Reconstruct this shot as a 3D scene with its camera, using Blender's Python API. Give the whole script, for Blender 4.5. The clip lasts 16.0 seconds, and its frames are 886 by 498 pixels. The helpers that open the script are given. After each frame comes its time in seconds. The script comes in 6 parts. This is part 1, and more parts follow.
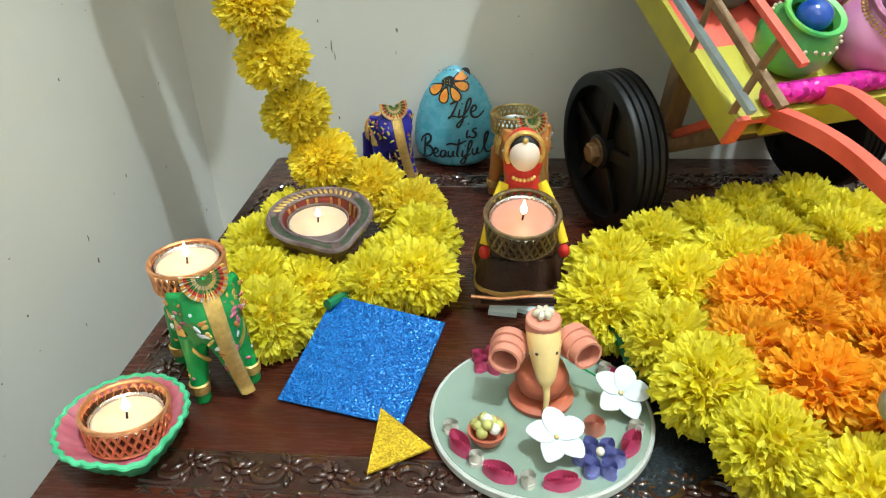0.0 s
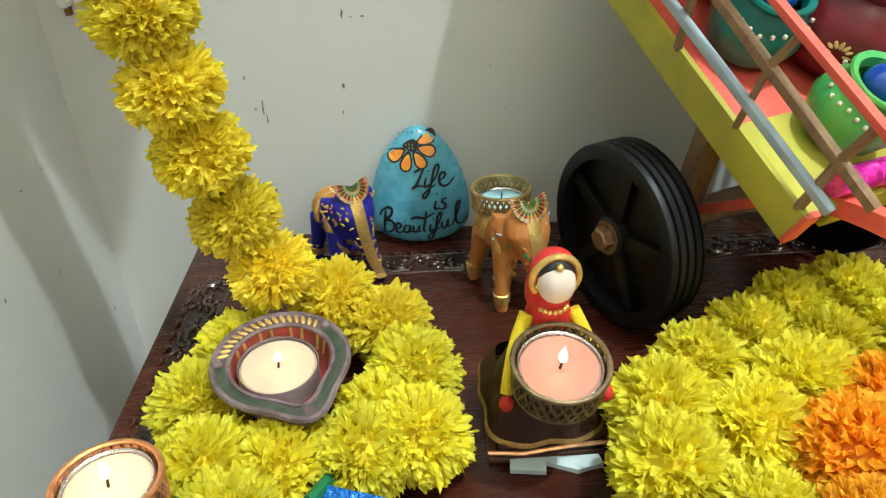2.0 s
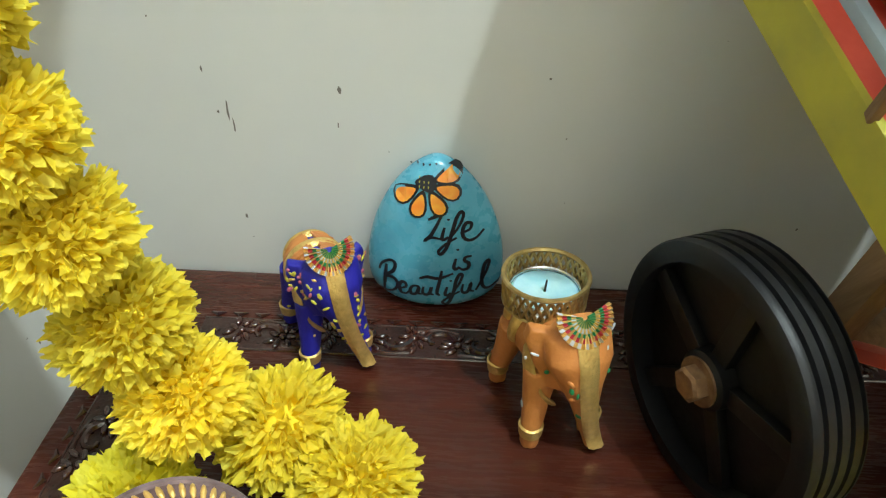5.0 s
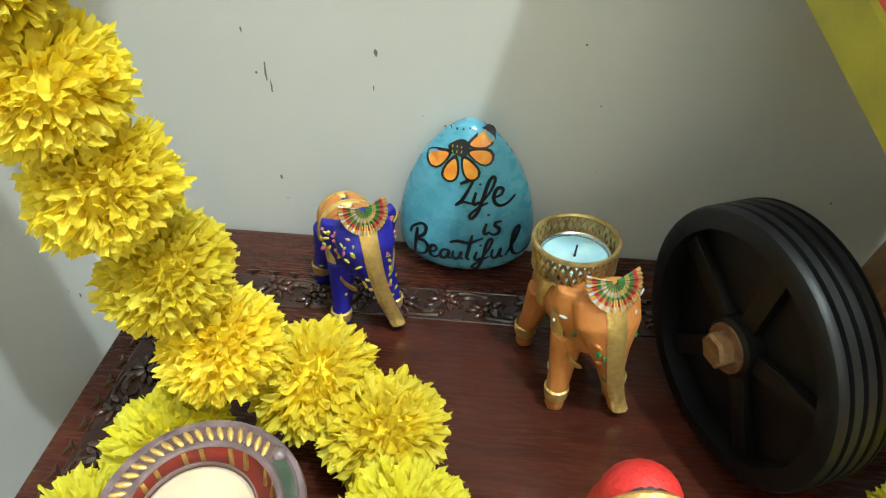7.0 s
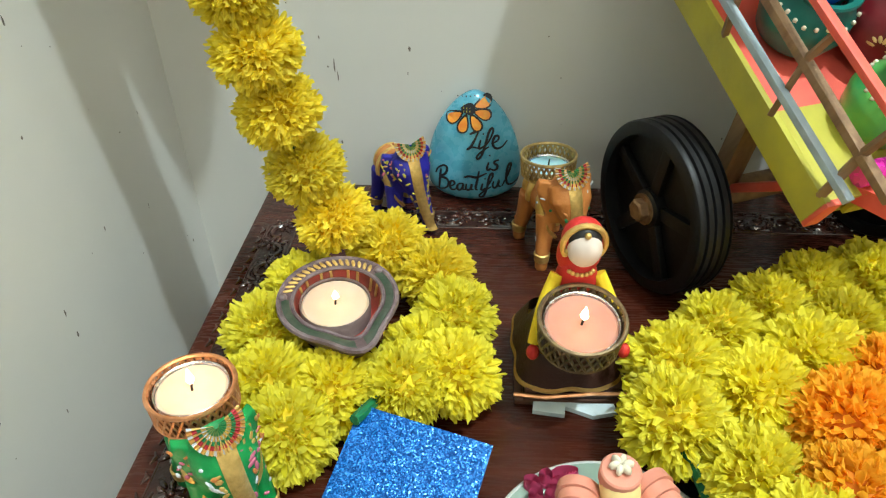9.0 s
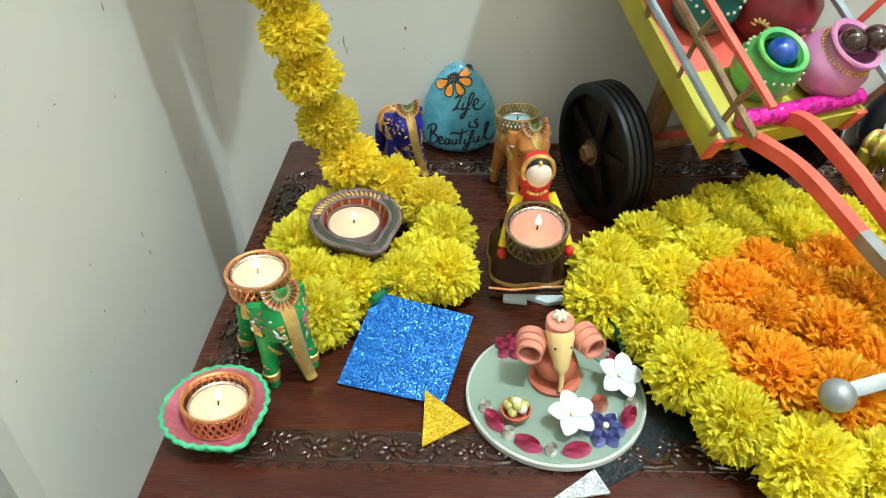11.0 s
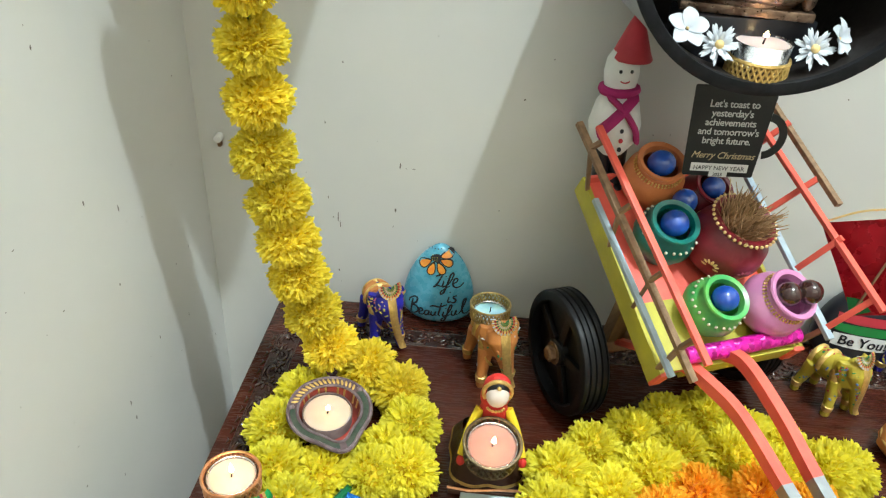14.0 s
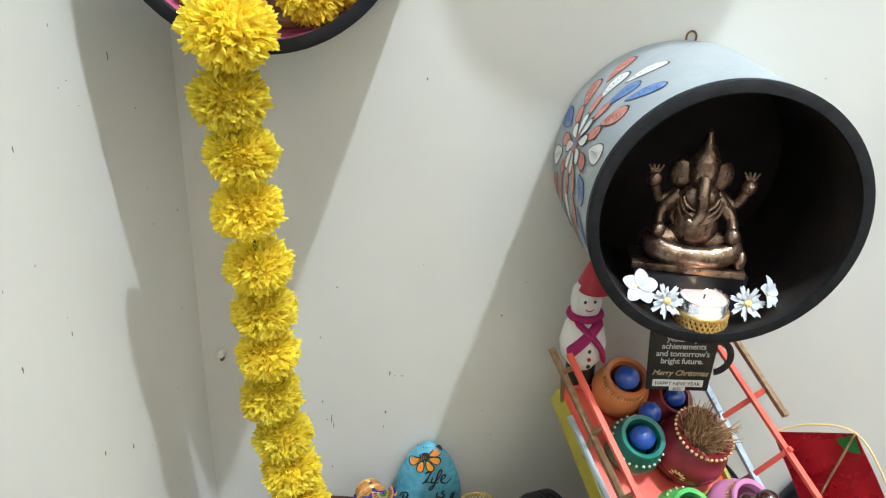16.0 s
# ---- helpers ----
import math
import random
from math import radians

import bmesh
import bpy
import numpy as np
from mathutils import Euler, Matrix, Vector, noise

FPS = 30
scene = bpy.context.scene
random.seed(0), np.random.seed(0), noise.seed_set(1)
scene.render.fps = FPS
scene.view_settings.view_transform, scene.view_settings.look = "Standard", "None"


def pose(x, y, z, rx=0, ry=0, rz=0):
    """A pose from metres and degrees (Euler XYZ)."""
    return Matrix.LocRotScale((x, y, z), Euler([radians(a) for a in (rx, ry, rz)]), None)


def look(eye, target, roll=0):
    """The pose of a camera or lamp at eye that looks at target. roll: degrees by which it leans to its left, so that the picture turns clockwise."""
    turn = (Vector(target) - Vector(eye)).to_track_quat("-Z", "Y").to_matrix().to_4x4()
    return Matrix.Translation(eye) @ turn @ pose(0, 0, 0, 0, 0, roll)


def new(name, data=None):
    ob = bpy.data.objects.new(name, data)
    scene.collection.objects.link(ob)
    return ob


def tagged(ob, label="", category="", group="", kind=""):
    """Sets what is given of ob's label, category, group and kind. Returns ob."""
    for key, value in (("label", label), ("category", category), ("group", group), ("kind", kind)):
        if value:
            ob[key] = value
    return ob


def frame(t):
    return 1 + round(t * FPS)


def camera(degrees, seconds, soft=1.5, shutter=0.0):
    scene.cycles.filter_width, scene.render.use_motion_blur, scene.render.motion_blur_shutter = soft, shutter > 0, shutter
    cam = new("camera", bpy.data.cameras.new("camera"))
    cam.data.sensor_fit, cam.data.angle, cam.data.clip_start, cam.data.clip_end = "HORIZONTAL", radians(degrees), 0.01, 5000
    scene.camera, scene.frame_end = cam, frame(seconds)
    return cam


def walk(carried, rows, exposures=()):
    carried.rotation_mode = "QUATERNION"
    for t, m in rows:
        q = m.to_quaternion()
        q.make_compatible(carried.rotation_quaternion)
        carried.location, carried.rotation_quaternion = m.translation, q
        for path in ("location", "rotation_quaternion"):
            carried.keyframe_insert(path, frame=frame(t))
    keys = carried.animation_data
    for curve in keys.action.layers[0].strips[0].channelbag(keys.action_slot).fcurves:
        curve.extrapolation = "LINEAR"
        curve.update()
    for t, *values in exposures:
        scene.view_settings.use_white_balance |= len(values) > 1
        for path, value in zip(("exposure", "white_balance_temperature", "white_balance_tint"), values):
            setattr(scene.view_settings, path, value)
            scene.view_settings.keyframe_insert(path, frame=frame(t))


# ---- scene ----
cam = camera(64.3, 16.0, soft=1.2)
PATH = [
    (0, (0.297, -0.635, 0.771), (0.104, 1.075, -0.248), -2.4),
    (0.5, (0.28, -0.606, 0.774), (0.158, 1.11, -0.247), -1.4),
    (1, (0.267, -0.575, 0.772), (0.204, 1.145, -0.247), -1.7),
    (1.5, (0.255, -0.539, 0.77), (0.232, 1.178, -0.256), -2.3),
    (2, (0.244, -0.508, 0.787), (0.302, 1.194, -0.26), -1.9),
    (2.5, (0.24, -0.492, 0.797), (0.328, 1.205, -0.259), -1.1),
    (3, (0.243, -0.464, 0.801), (0.316, 1.228, -0.264), -0.4),
    (3.5, (0.244, -0.426, 0.805), (0.27, 1.234, -0.311), -0.2),
    (4, (0.251, -0.389, 0.795), (0.245, 1.251, -0.351), 0.7),
    (6.5, (0.269, -0.314, 0.766), (0.117, 1.231, -0.495), -0.0),
    (7, (0.261, -0.346, 0.773), (0.118, 1.2, -0.488), 0.9),
    (7.5, (0.261, -0.386, 0.782), (0.074, 1.179, -0.45), -0.2),
    (8, (0.257, -0.44, 0.8), (0.091, 1.144, -0.41), -0.4),
    (8.5, (0.258, -0.488, 0.808), (0.114, 1.119, -0.374), -0.7),
    (9, (0.252, -0.54, 0.813), (0.142, 1.084, -0.348), -1.1),
    (9.5, (0.251, -0.59, 0.818), (0.163, 1.046, -0.329), -1.5),
    (12, (0.268, -0.683, 0.891), (0.2, 0.89, -0.342), 0.1),
    (12.5, (0.281, -0.675, 0.905), (0.187, 0.932, -0.281), 1.4),
    (13, (0.294, -0.663, 0.927), (0.2, 0.963, -0.233), 2.9),
    (13.5, (0.289, -0.65, 0.953), (0.207, 1.007, -0.165), 3.5),
    (14, (0.271, -0.645, 0.983), (0.202, 1.047, -0.082), 3.9),
    (14.5, (0.26, -0.646, 1.012), (0.227, 1.095, 0.028), 4.1),
    (15, (0.252, -0.652, 1.049), (0.225, 1.114, 0.109), 4.0),
    (15.5, (0.256, -0.652, 1.074), (0.221, 1.136, 0.179), 3.4),
    (16, (0.254, -0.656, 1.107), (0.235, 1.18, 0.314), 3.0),
]
walk(cam, [(t, look(eye, target, roll)) for t, eye, target, roll in PATH], [(0, -0.08, 6350, 1), (4, -0.08, 6350, 1), (6.5, 0.14, 6300, 0), (7.5, 0.0, 6320, 0), (9.5, -0.10, 6350, 1), (12, -0.05, 6350, 1), (14, -0.05, 6250, 3), (16, 0.0, 6150, 9)])

# ---- world and light ----
world = bpy.data.worlds.new("room_air")
scene.world = world
world.use_nodes = True
world.node_tree.nodes["Background"].inputs[0].default_value = (1.0, 0.94, 0.88, 1)
world.node_tree.nodes["Background"].inputs[1].default_value = 0.035

def lamp(name, kind, energy, colour, m, size=0.05):
    data = bpy.data.lights.new(name, kind)
    data.energy, data.color = energy, colour
    if kind == "AREA":
        data.shape, data.size, data.size_y = "RECTANGLE", size, size
    else:
        data.shadow_soft_size = size
    ob = new(name, data)
    ob.matrix_world = m
    return ob

KEY = (1.22, -1.10, 3.95)
lamp("ceiling_bulb_light", "POINT", 395, (0.87, 0.96, 1.0), pose(*KEY), 0.04)
# added warm fill from behind the camera, with no known fixture, to lift shadows
front_fill_light = lamp("front_fill_light", "AREA", 9.0, (1.0, 0.88, 0.72), look((1.3, -2.50, 2.15), (0.5, -0.3, 0.6)), 1.1)
front_fill_light.data.size_y = 0.06

# ---- materials ----
def nodes_of(name):
    m = bpy.data.materials.new(name)
    m.use_nodes = True
    nt = m.node_tree
    return m, nt, nt.nodes["Principled BSDF"]

def mat(name, col, col2=None, rough=0.5, metal=0.0, scale=30.0, bump=0.15, bscale=250.0, spec=0.5,
        coat=0.0, sss=0.0, stretch=(1, 1, 1), rvar=0.1, vary=0.0, island=False, emit=0.0):
    """Two-scale procedural surface: broad colour drift and fine relief."""
    m, nt, b = nodes_of(name)
    col2 = col2 or tuple(c * 0.78 for c in col)
    N, L = nt.nodes.new, nt.links.new
    tc, mp = N("ShaderNodeTexCoord"), N("ShaderNodeMapping")
    mp.inputs["Scale"].default_value = stretch
    L(tc.outputs["Object"], mp.inputs["Vector"])
    n1, n2 = N("ShaderNodeTexNoise"), N("ShaderNodeTexNoise")
    n1.inputs["Scale"].default_value, n1.inputs["Detail"].default_value = scale, 6
    n2.inputs["Scale"].default_value, n2.inputs["Detail"].default_value = bscale, 4
    L(mp.outputs[0], n1.inputs["Vector"]), L(mp.outputs[0], n2.inputs["Vector"])
    ramp = N("ShaderNodeValToRGB")
    ramp.color_ramp.elements[0].position, ramp.color_ramp.elements[1].position = 0.35, 0.65
    ramp.color_ramp.elements[0].color, ramp.color_ramp.elements[1].color = (*col2, 1), (*col, 1)
    L(n1.outputs["Fac"], ramp.inputs["Fac"])
    out = ramp.outputs["Color"]
    if vary:
        hsv, ma = N("ShaderNodeHueSaturation"), N("ShaderNodeMapRange")
        src = N("ShaderNodeNewGeometry").outputs["Random Per Island"] if island else N("ShaderNodeObjectInfo").outputs["Random"]
        ma.inputs["To Min"].default_value, ma.inputs["To Max"].default_value = 1 - vary, 1 + vary
        L(src, ma.inputs["Value"]), L(ma.outputs[0], hsv.inputs["Value"]), L(out, hsv.inputs["Color"])
        out = hsv.outputs["Color"]
    L(out, b.inputs["Base Color"])
    r = N("ShaderNodeMapRange")
    r.inputs["To Min"].default_value, r.inputs["To Max"].default_value = max(rough - rvar, 0.02), min(rough + rvar, 1)
    L(n2.outputs["Fac"], r.inputs["Value"]), L(r.outputs[0], b.inputs["Roughness"])
    bp = N("ShaderNodeBump")
    bp.inputs["Strength"].default_value, bp.inputs["Distance"].default_value = bump, 0.001
    L(n2.outputs["Fac"], bp.inputs["Height"]), L(bp.outputs[0], b.inputs["Normal"])
    b.inputs["Metallic"].default_value, b.inputs["Specular IOR Level"].default_value = metal, spec
    b.inputs["Coat Weight"].default_value = coat
    b.inputs["Coat Roughness"].default_value = 0.12
    if sss:
        b.inputs["Subsurface Weight"].default_value = sss
        b.inputs["Subsurface Radius"].default_value = (0.01, 0.006, 0.003)
        b.inputs["Subsurface Scale"].default_value = 1.0
    if emit:
        b.inputs["Emission Color"].default_value, b.inputs["Emission Strength"].default_value = (*col, 1), emit
    return m

def glitter(name, col, col2, scale=700.0, flash=0.75):
    m, nt, b = nodes_of(name)
    N, L = nt.nodes.new, nt.links.new
    tc, v = N("ShaderNodeTexCoord"), N("ShaderNodeTexVoronoi")
    v.inputs["Scale"].default_value = scale
    L(tc.outputs["Object"], v.inputs["Vector"])
    sub, sc, add, nrm = (N("ShaderNodeVectorMath") for _ in range(4))
    sub.operation, sc.operation, add.operation, nrm.operation = "SUBTRACT", "SCALE", "ADD", "NORMALIZE"
    sub.inputs[1].default_value, sc.inputs["Scale"].default_value = (0.5, 0.5, 0.5), flash
    L(v.outputs["Color"], sub.inputs[0]), L(sub.outputs[0], sc.inputs[0])
    L(N("ShaderNodeNewGeometry").outputs["Normal"], add.inputs[0]), L(sc.outputs[0], add.inputs[1])
    L(add.outputs[0], nrm.inputs[0]), L(nrm.outputs[0], b.inputs["Normal"])
    sep, ramp = N("ShaderNodeSeparateColor"), N("ShaderNodeValToRGB")
    e = ramp.color_ramp.elements
    e[0].color, e[1].color = (*col2, 1), (*col, 1)
    e[0].position, e[1].position = 0.2, 0.8
    L(v.outputs["Color"], sep.inputs[0]), L(sep.outputs[0], ramp.inputs["Fac"]), L(ramp.outputs["Color"], b.inputs["Base Color"])
    b.inputs["Metallic"].default_value, b.inputs["Roughness"].default_value = 0.30, 0.28
    return m

def petal_mat(name, col, col2):
    m, nt, b = nodes_of(name)
    N, L = nt.nodes.new, nt.links.new
    g, mix = N("ShaderNodeNewGeometry"), N("ShaderNodeMix")
    mix.data_type = "RGBA"
    mix.inputs["A"].default_value, mix.inputs["B"].default_value = (*col2, 1), (*col, 1)
    L(g.outputs["Random Per Island"], mix.inputs["Factor"])
    hsv, oi, ma = N("ShaderNodeHueSaturation"), N("ShaderNodeObjectInfo"), N("ShaderNodeMapRange")
    ma.inputs["To Min"].default_value, ma.inputs["To Max"].default_value = 0.9, 1.08
    L(oi.outputs["Random"], ma.inputs["Value"]), L(ma.outputs[0], hsv.inputs["Value"]), L(mix.outputs["Result"], hsv.inputs["Color"])
    L(hsv.outputs[0], b.inputs["Base Color"])
    b.inputs["Roughness"].default_value, b.inputs["Specular IOR Level"].default_value = 0.6, 0.25
    tr, ms = N("ShaderNodeBsdfTranslucent"), N("ShaderNodeMixShader")
    ms.inputs[0].default_value = 0.5
    L(hsv.outputs[0], tr.inputs["Color"])
    L(b.outputs[0], ms.inputs[1]), L(tr.outputs[0], ms.inputs[2]), L(ms.outputs[0], nt.nodes["Material Output"].inputs["Surface"])
    return m

M = {}
M["wall"] = mat("wall_paint", (0.685, 0.685, 0.655), (0.64, 0.645, 0.62), rough=0.55, scale=5, bump=0.08, bscale=90, rvar=0.08)
M["mark"] = mat("wall_scuff", (0.17, 0.15, 0.13), rough=0.8)
# for unseen walls only, its tone chosen to weaken the bounce fill
M["far_wall"] = mat("low_bounce_wall_paint", (0.42, 0.38, 0.33), (0.38, 0.34, 0.29), rough=0.6, scale=5)
M["ceiling"] = mat("ceiling_paint", (0.60, 0.58, 0.55), rough=0.8, scale=4)
M["floor"] = mat("floor_tile", (0.30, 0.25, 0.20), (0.25, 0.20, 0.16), rough=0.35, scale=8)
M["plaster"] = mat("grey_plaster", (0.42, 0.42, 0.40), (0.30, 0.30, 0.29), rough=0.85, scale=25, bump=0.6, bscale=160)
M["wood"] = mat("varnished_wood", (0.068, 0.0158, 0.0084), (0.040, 0.0094, 0.0052), rough=0.27, scale=16, stretch=(0.5, 5, 2), bump=0.06, bscale=120, coat=0.08, rvar=0.09, spec=0.28)
M["carve"] = mat("carved_wood", (0.052, 0.014, 0.008), (0.026, 0.008, 0.005), rough=0.16, scale=60, bump=0.3, bscale=300, coat=0.8)
# the table's wood made darker, so the recess shade is in the colour
M["carve_ground"] = mat("carving_recess_shade", (0.040, 0.0115, 0.007), (0.018, 0.006, 0.004), rough=0.30, scale=90, bump=1.0, bscale=260, coat=0.4)
M["petal_y"] = petal_mat("marigold_yellow", (0.93, 0.76, 0.030), (0.88, 0.64, 0.013))
M["tip_y"] = petal_mat("marigold_yellow_tips", (0.95, 0.84, 0.125), (0.92, 0.77, 0.055))
M["petal_g"] = petal_mat("marigold_lemon", (0.89, 0.78, 0.032), (0.84, 0.67, 0.013))
M["tip_g"] = petal_mat("marigold_lemon_tips", (0.92, 0.86, 0.120), (0.89, 0.80, 0.050))
M["petal_o"] = petal_mat("marigold_orange", (0.95, 0.48, 0.020), (0.90, 0.37, 0.008))
M["tip_o"] = petal_mat("marigold_orange_tips", (0.98, 0.60, 0.060), (0.94, 0.50, 0.028))
M["core_y"] = mat("flower_core", (0.82, 0.62, 0.02), rough=0.8)
M["core_o"] = mat("flower_core_orange", (0.80, 0.26, 0.01), rough=0.8)
M["green_tape"] = mat("green_stem_tape", (0.01, 0.19, 0.07), (0.008, 0.12, 0.05), rough=0.45)
M["wax"] = mat("candle_wax", (0.68, 0.50, 0.39), (0.63, 0.45, 0.34), rough=0.4, sss=0.6, scale=60, bump=0.05)
M["wax_pink"] = mat("pink_wax", (0.54, 0.26, 0.20), (0.50, 0.23, 0.17), rough=0.35, sss=0.6, scale=60, bump=0.05)
M["wax_pale"] = mat("pale_pink_wax", (0.74, 0.58, 0.57), (0.68, 0.52, 0.52), rough=0.35, sss=0.5, scale=60, bump=0.05)
M["wax_blue"] = mat("blue_wax", (0.33, 0.60, 0.68), (0.50, 0.72, 0.76), rough=0.4, sss=0.3, scale=90)
M["flame"] = mat("candle_flame", (1.0, 0.72, 0.36), (1.0, 0.6, 0.25), emit=14.0)
M["wick"] = mat("burnt_wick", (0.03, 0.02, 0.015), rough=0.9)
M["copper"] = mat("copper_lattice", (0.84, 0.42, 0.22), (0.64, 0.28, 0.12), rough=0.35, metal=0.8, scale=150)
M["brass"] = mat("brass_lattice", (0.62, 0.46, 0.18), (0.38, 0.26, 0.10), rough=0.35, metal=0.8, scale=150)
M["lining"] = mat("dark_cup_lining", (0.16, 0.065, 0.030), (0.09, 0.035, 0.02), rough=0.4, metal=0.5, scale=120)
M["gold"] = mat("gold_ribbon", (0.80, 0.56, 0.19), (0.62, 0.40, 0.12), rough=0.38, metal=0.65, scale=200, bump=0.5, bscale=700)
M["old_gold"] = mat("dark_gold_lattice", (0.24, 0.17, 0.09), (0.12, 0.085, 0.05), rough=0.4, metal=0.7, scale=180)
M["tin"] = mat("tin_cup", (0.75, 0.75, 0.76), (0.65, 0.65, 0.66), rough=0.25, metal=1.0, scale=80)
M["clay_pink"] = mat("pink_painted_clay", (0.42, 0.09, 0.13), (0.52, 0.17, 0.22), rough=0.6, scale=60, bump=0.5)
M["clay_green"] = mat("green_painted_clay", (0.05, 0.38, 0.17), (0.10, 0.50, 0.26), rough=0.55, scale=60, bump=0.5)
M["clay_brown"] = mat("brown_painted_clay", (0.10, 0.062, 0.058), (0.17, 0.11, 0.10), rough=0.5, scale=70, bump=0.5)
M["clay_grey"] = mat("purple_brown_painted_clay", (0.075, 0.040, 0.042), (0.13, 0.080, 0.085), rough=0.4, scale=90, bump=0.6)
M["clay_pipe"] = mat("mauve_silver_clay", (0.20, 0.145, 0.155), (0.10, 0.065, 0.070), rough=0.38, scale=120, bump=0.5)
M["clay_dark_green"] = mat("dark_green_painted_clay", (0.028, 0.050, 0.030), (0.060, 0.070, 0.050), rough=0.42, scale=140, bump=0.5)
M["clay_red"] = mat("red_painted_clay", (0.34, 0.045, 0.030), (0.20, 0.045, 0.028), rough=0.45, scale=90, bump=0.4)
M["stone"] = mat("blue_painted_stone", (0.13, 0.44, 0.58), (0.09, 0.33, 0.46), rough=0.28, scale=45, bump=0.15, bscale=140, coat=0.5)
M["ink"] = mat("black_paint", (0.012, 0.013, 0.02), rough=0.35, coat=0.3)
M["paint_orange"] = mat("orange_paint", (0.82, 0.25, 0.03), (0.85, 0.40, 0.05), rough=0.35, scale=200, coat=0.3)
M["white"] = mat("white_paint", (0.82, 0.82, 0.80), (0.74, 0.74, 0.72), rough=0.6, scale=40)
M["white_petal"] = mat("white_petal", (0.66, 0.70, 0.75), (0.58, 0.62, 0.68), rough=0.6, scale=120)
M["black_rubber"] = mat("black_rubber", (0.007, 0.007, 0.008), (0.004, 0.004, 0.005), rough=0.46, scale=60, bump=0.1, spec=0.3)
M["black_plastic"] = mat("black_plastic", (0.006, 0.0055, 0.0055), rough=0.45, scale=50, spec=0.3)
M["rust"] = mat("rusted_bolt", (0.26, 0.15, 0.07), (0.16, 0.08, 0.04), rough=0.6, metal=0.5, scale=180, bump=0.5)
M["yellow_board"] = mat("yellow_green_board", (0.52, 0.47, 0.045), (0.40, 0.36, 0.05), rough=0.55, scale=35, bump=0.25)
M["coral"] = mat("coral_painted_wood", (0.82, 0.13, 0.085), (0.72, 0.10, 0.07), rough=0.5, scale=50, bump=0.2)
M["raw_wood"] = mat("raw_stick_wood", (0.31, 0.19, 0.10), (0.20, 0.115, 0.06), rough=0.6, scale=60, stretch=(3, 3, 0.4), bump=0.3)
M["silver_wood"] = mat("silver_painted_wood", (0.34, 0.36, 0.37), (0.26, 0.275, 0.29), rough=0.42, metal=0.5, scale=60)
M["grey_blue"] = mat("pale_blue_painted_stick", (0.42, 0.52, 0.58), (0.33, 0.40, 0.46), rough=0.5, scale=60)
M["foil_pink"] = glitter("magenta_foil", (0.85, 0.02, 0.45), (0.45, 0.01, 0.22), 260, 0.6)
M["blue_glit"] = glitter("blue_glitter_paper", (0.006, 0.15, 0.50), (0.002, 0.065, 0.30), 1500, 0.55)
M["gold_glit"] = glitter("gold_glitter_paper", (0.80, 0.54, 0.03), (0.46, 0.28, 0.01), 1250, 0.58)
M["black_glit"] = glitter("black_glitter_paper", (0.03, 0.04, 0.05), (0.005, 0.006, 0.009), 1300, 0.5)
M["silver_glit"] = glitter("silver_glitter_paper", (0.75, 0.77, 0.80), (0.45, 0.47, 0.50), 1000)
M["plate"] = mat("pale_green_disc", (0.26, 0.34, 0.285), (0.23, 0.31, 0.255), rough=0.22, scale=20, bump=0.02, coat=0.25)
M["plate_edge"] = mat("white_disc_edge", (0.56, 0.57, 0.54), (0.47, 0.48, 0.46), rough=0.6, scale=80)
M["terra"] = mat("terracotta_paper", (0.52, 0.14, 0.075), (0.44, 0.11, 0.06), rough=0.5, scale=80, vary=0.1, island=True)
M["terra_light"] = mat("peach_paper", (0.68, 0.28, 0.20), (0.60, 0.23, 0.16), rough=0.5, scale=80)
M["cream"] = mat("cream_paper", (0.80, 0.60, 0.27), (0.74, 0.53, 0.22), rough=0.5, scale=80)
M["q_pink"] = mat("pink_quilled_paper", (0.66, 0.09, 0.22), (0.55, 0.06, 0.17), rough=0.6, scale=120)
M["q_violet"] = mat("violet_quilled_paper", (0.25, 0.27, 0.62), (0.19, 0.20, 0.52), rough=0.6, scale=120)
M["q_white"] = mat("white_quilled_paper", (0.80, 0.77, 0.70), rough=0.6, scale=120)
M["bead_green"] = mat("olive_clay_bead", (0.52, 0.50, 0.17), (0.42, 0.40, 0.12), rough=0.4, scale=120)
M["pearl"] = mat("pearl_bead", (0.82, 0.74, 0.58), rough=0.2, coat=0.6)
M["skin"] = mat("doll_cloth_face", (0.72, 0.60, 0.52), (0.66, 0.54, 0.46), rough=0.7)
M["red_cloth"] = mat("red_cloth", (0.62, 0.022, 0.018), (0.48, 0.015, 0.012), rough=0.6, bump=0.4, bscale=900)
M["yellow_cloth"] = mat("yellow_felt", (0.84, 0.62, 0.02), (0.74, 0.50, 0.015), rough=0.85, bump=0.6, bscale=900)
M["brown_cloth"] = mat("brown_ribbed_cloth", (0.045, 0.016, 0.010), (0.030, 0.012, 0.008), rough=0.5, bump=0.5, bscale=500)
M["brown_card"] = mat("brown_card", (0.085, 0.036, 0.020), (0.13, 0.05, 0.03), rough=0.5)
M["tissue"] = mat("pale_blue_tissue", (0.66, 0.76, 0.80), (0.58, 0.68, 0.72), rough=0.7)
M["hair"] = mat("black_hair", (0.012, 0.010, 0.010), rough=0.5)
M["drum_out"] = mat("pale_drum_paint", (0.36, 0.40, 0.425), (0.29, 0.335, 0.365), rough=0.42, scale=14, bump=0.1)
M["drum_in"] = mat("dark_drum_inside", (0.026, 0.020, 0.017), (0.012, 0.009, 0.008), rough=0.6, scale=18, bump=0.3, spec=0.3)
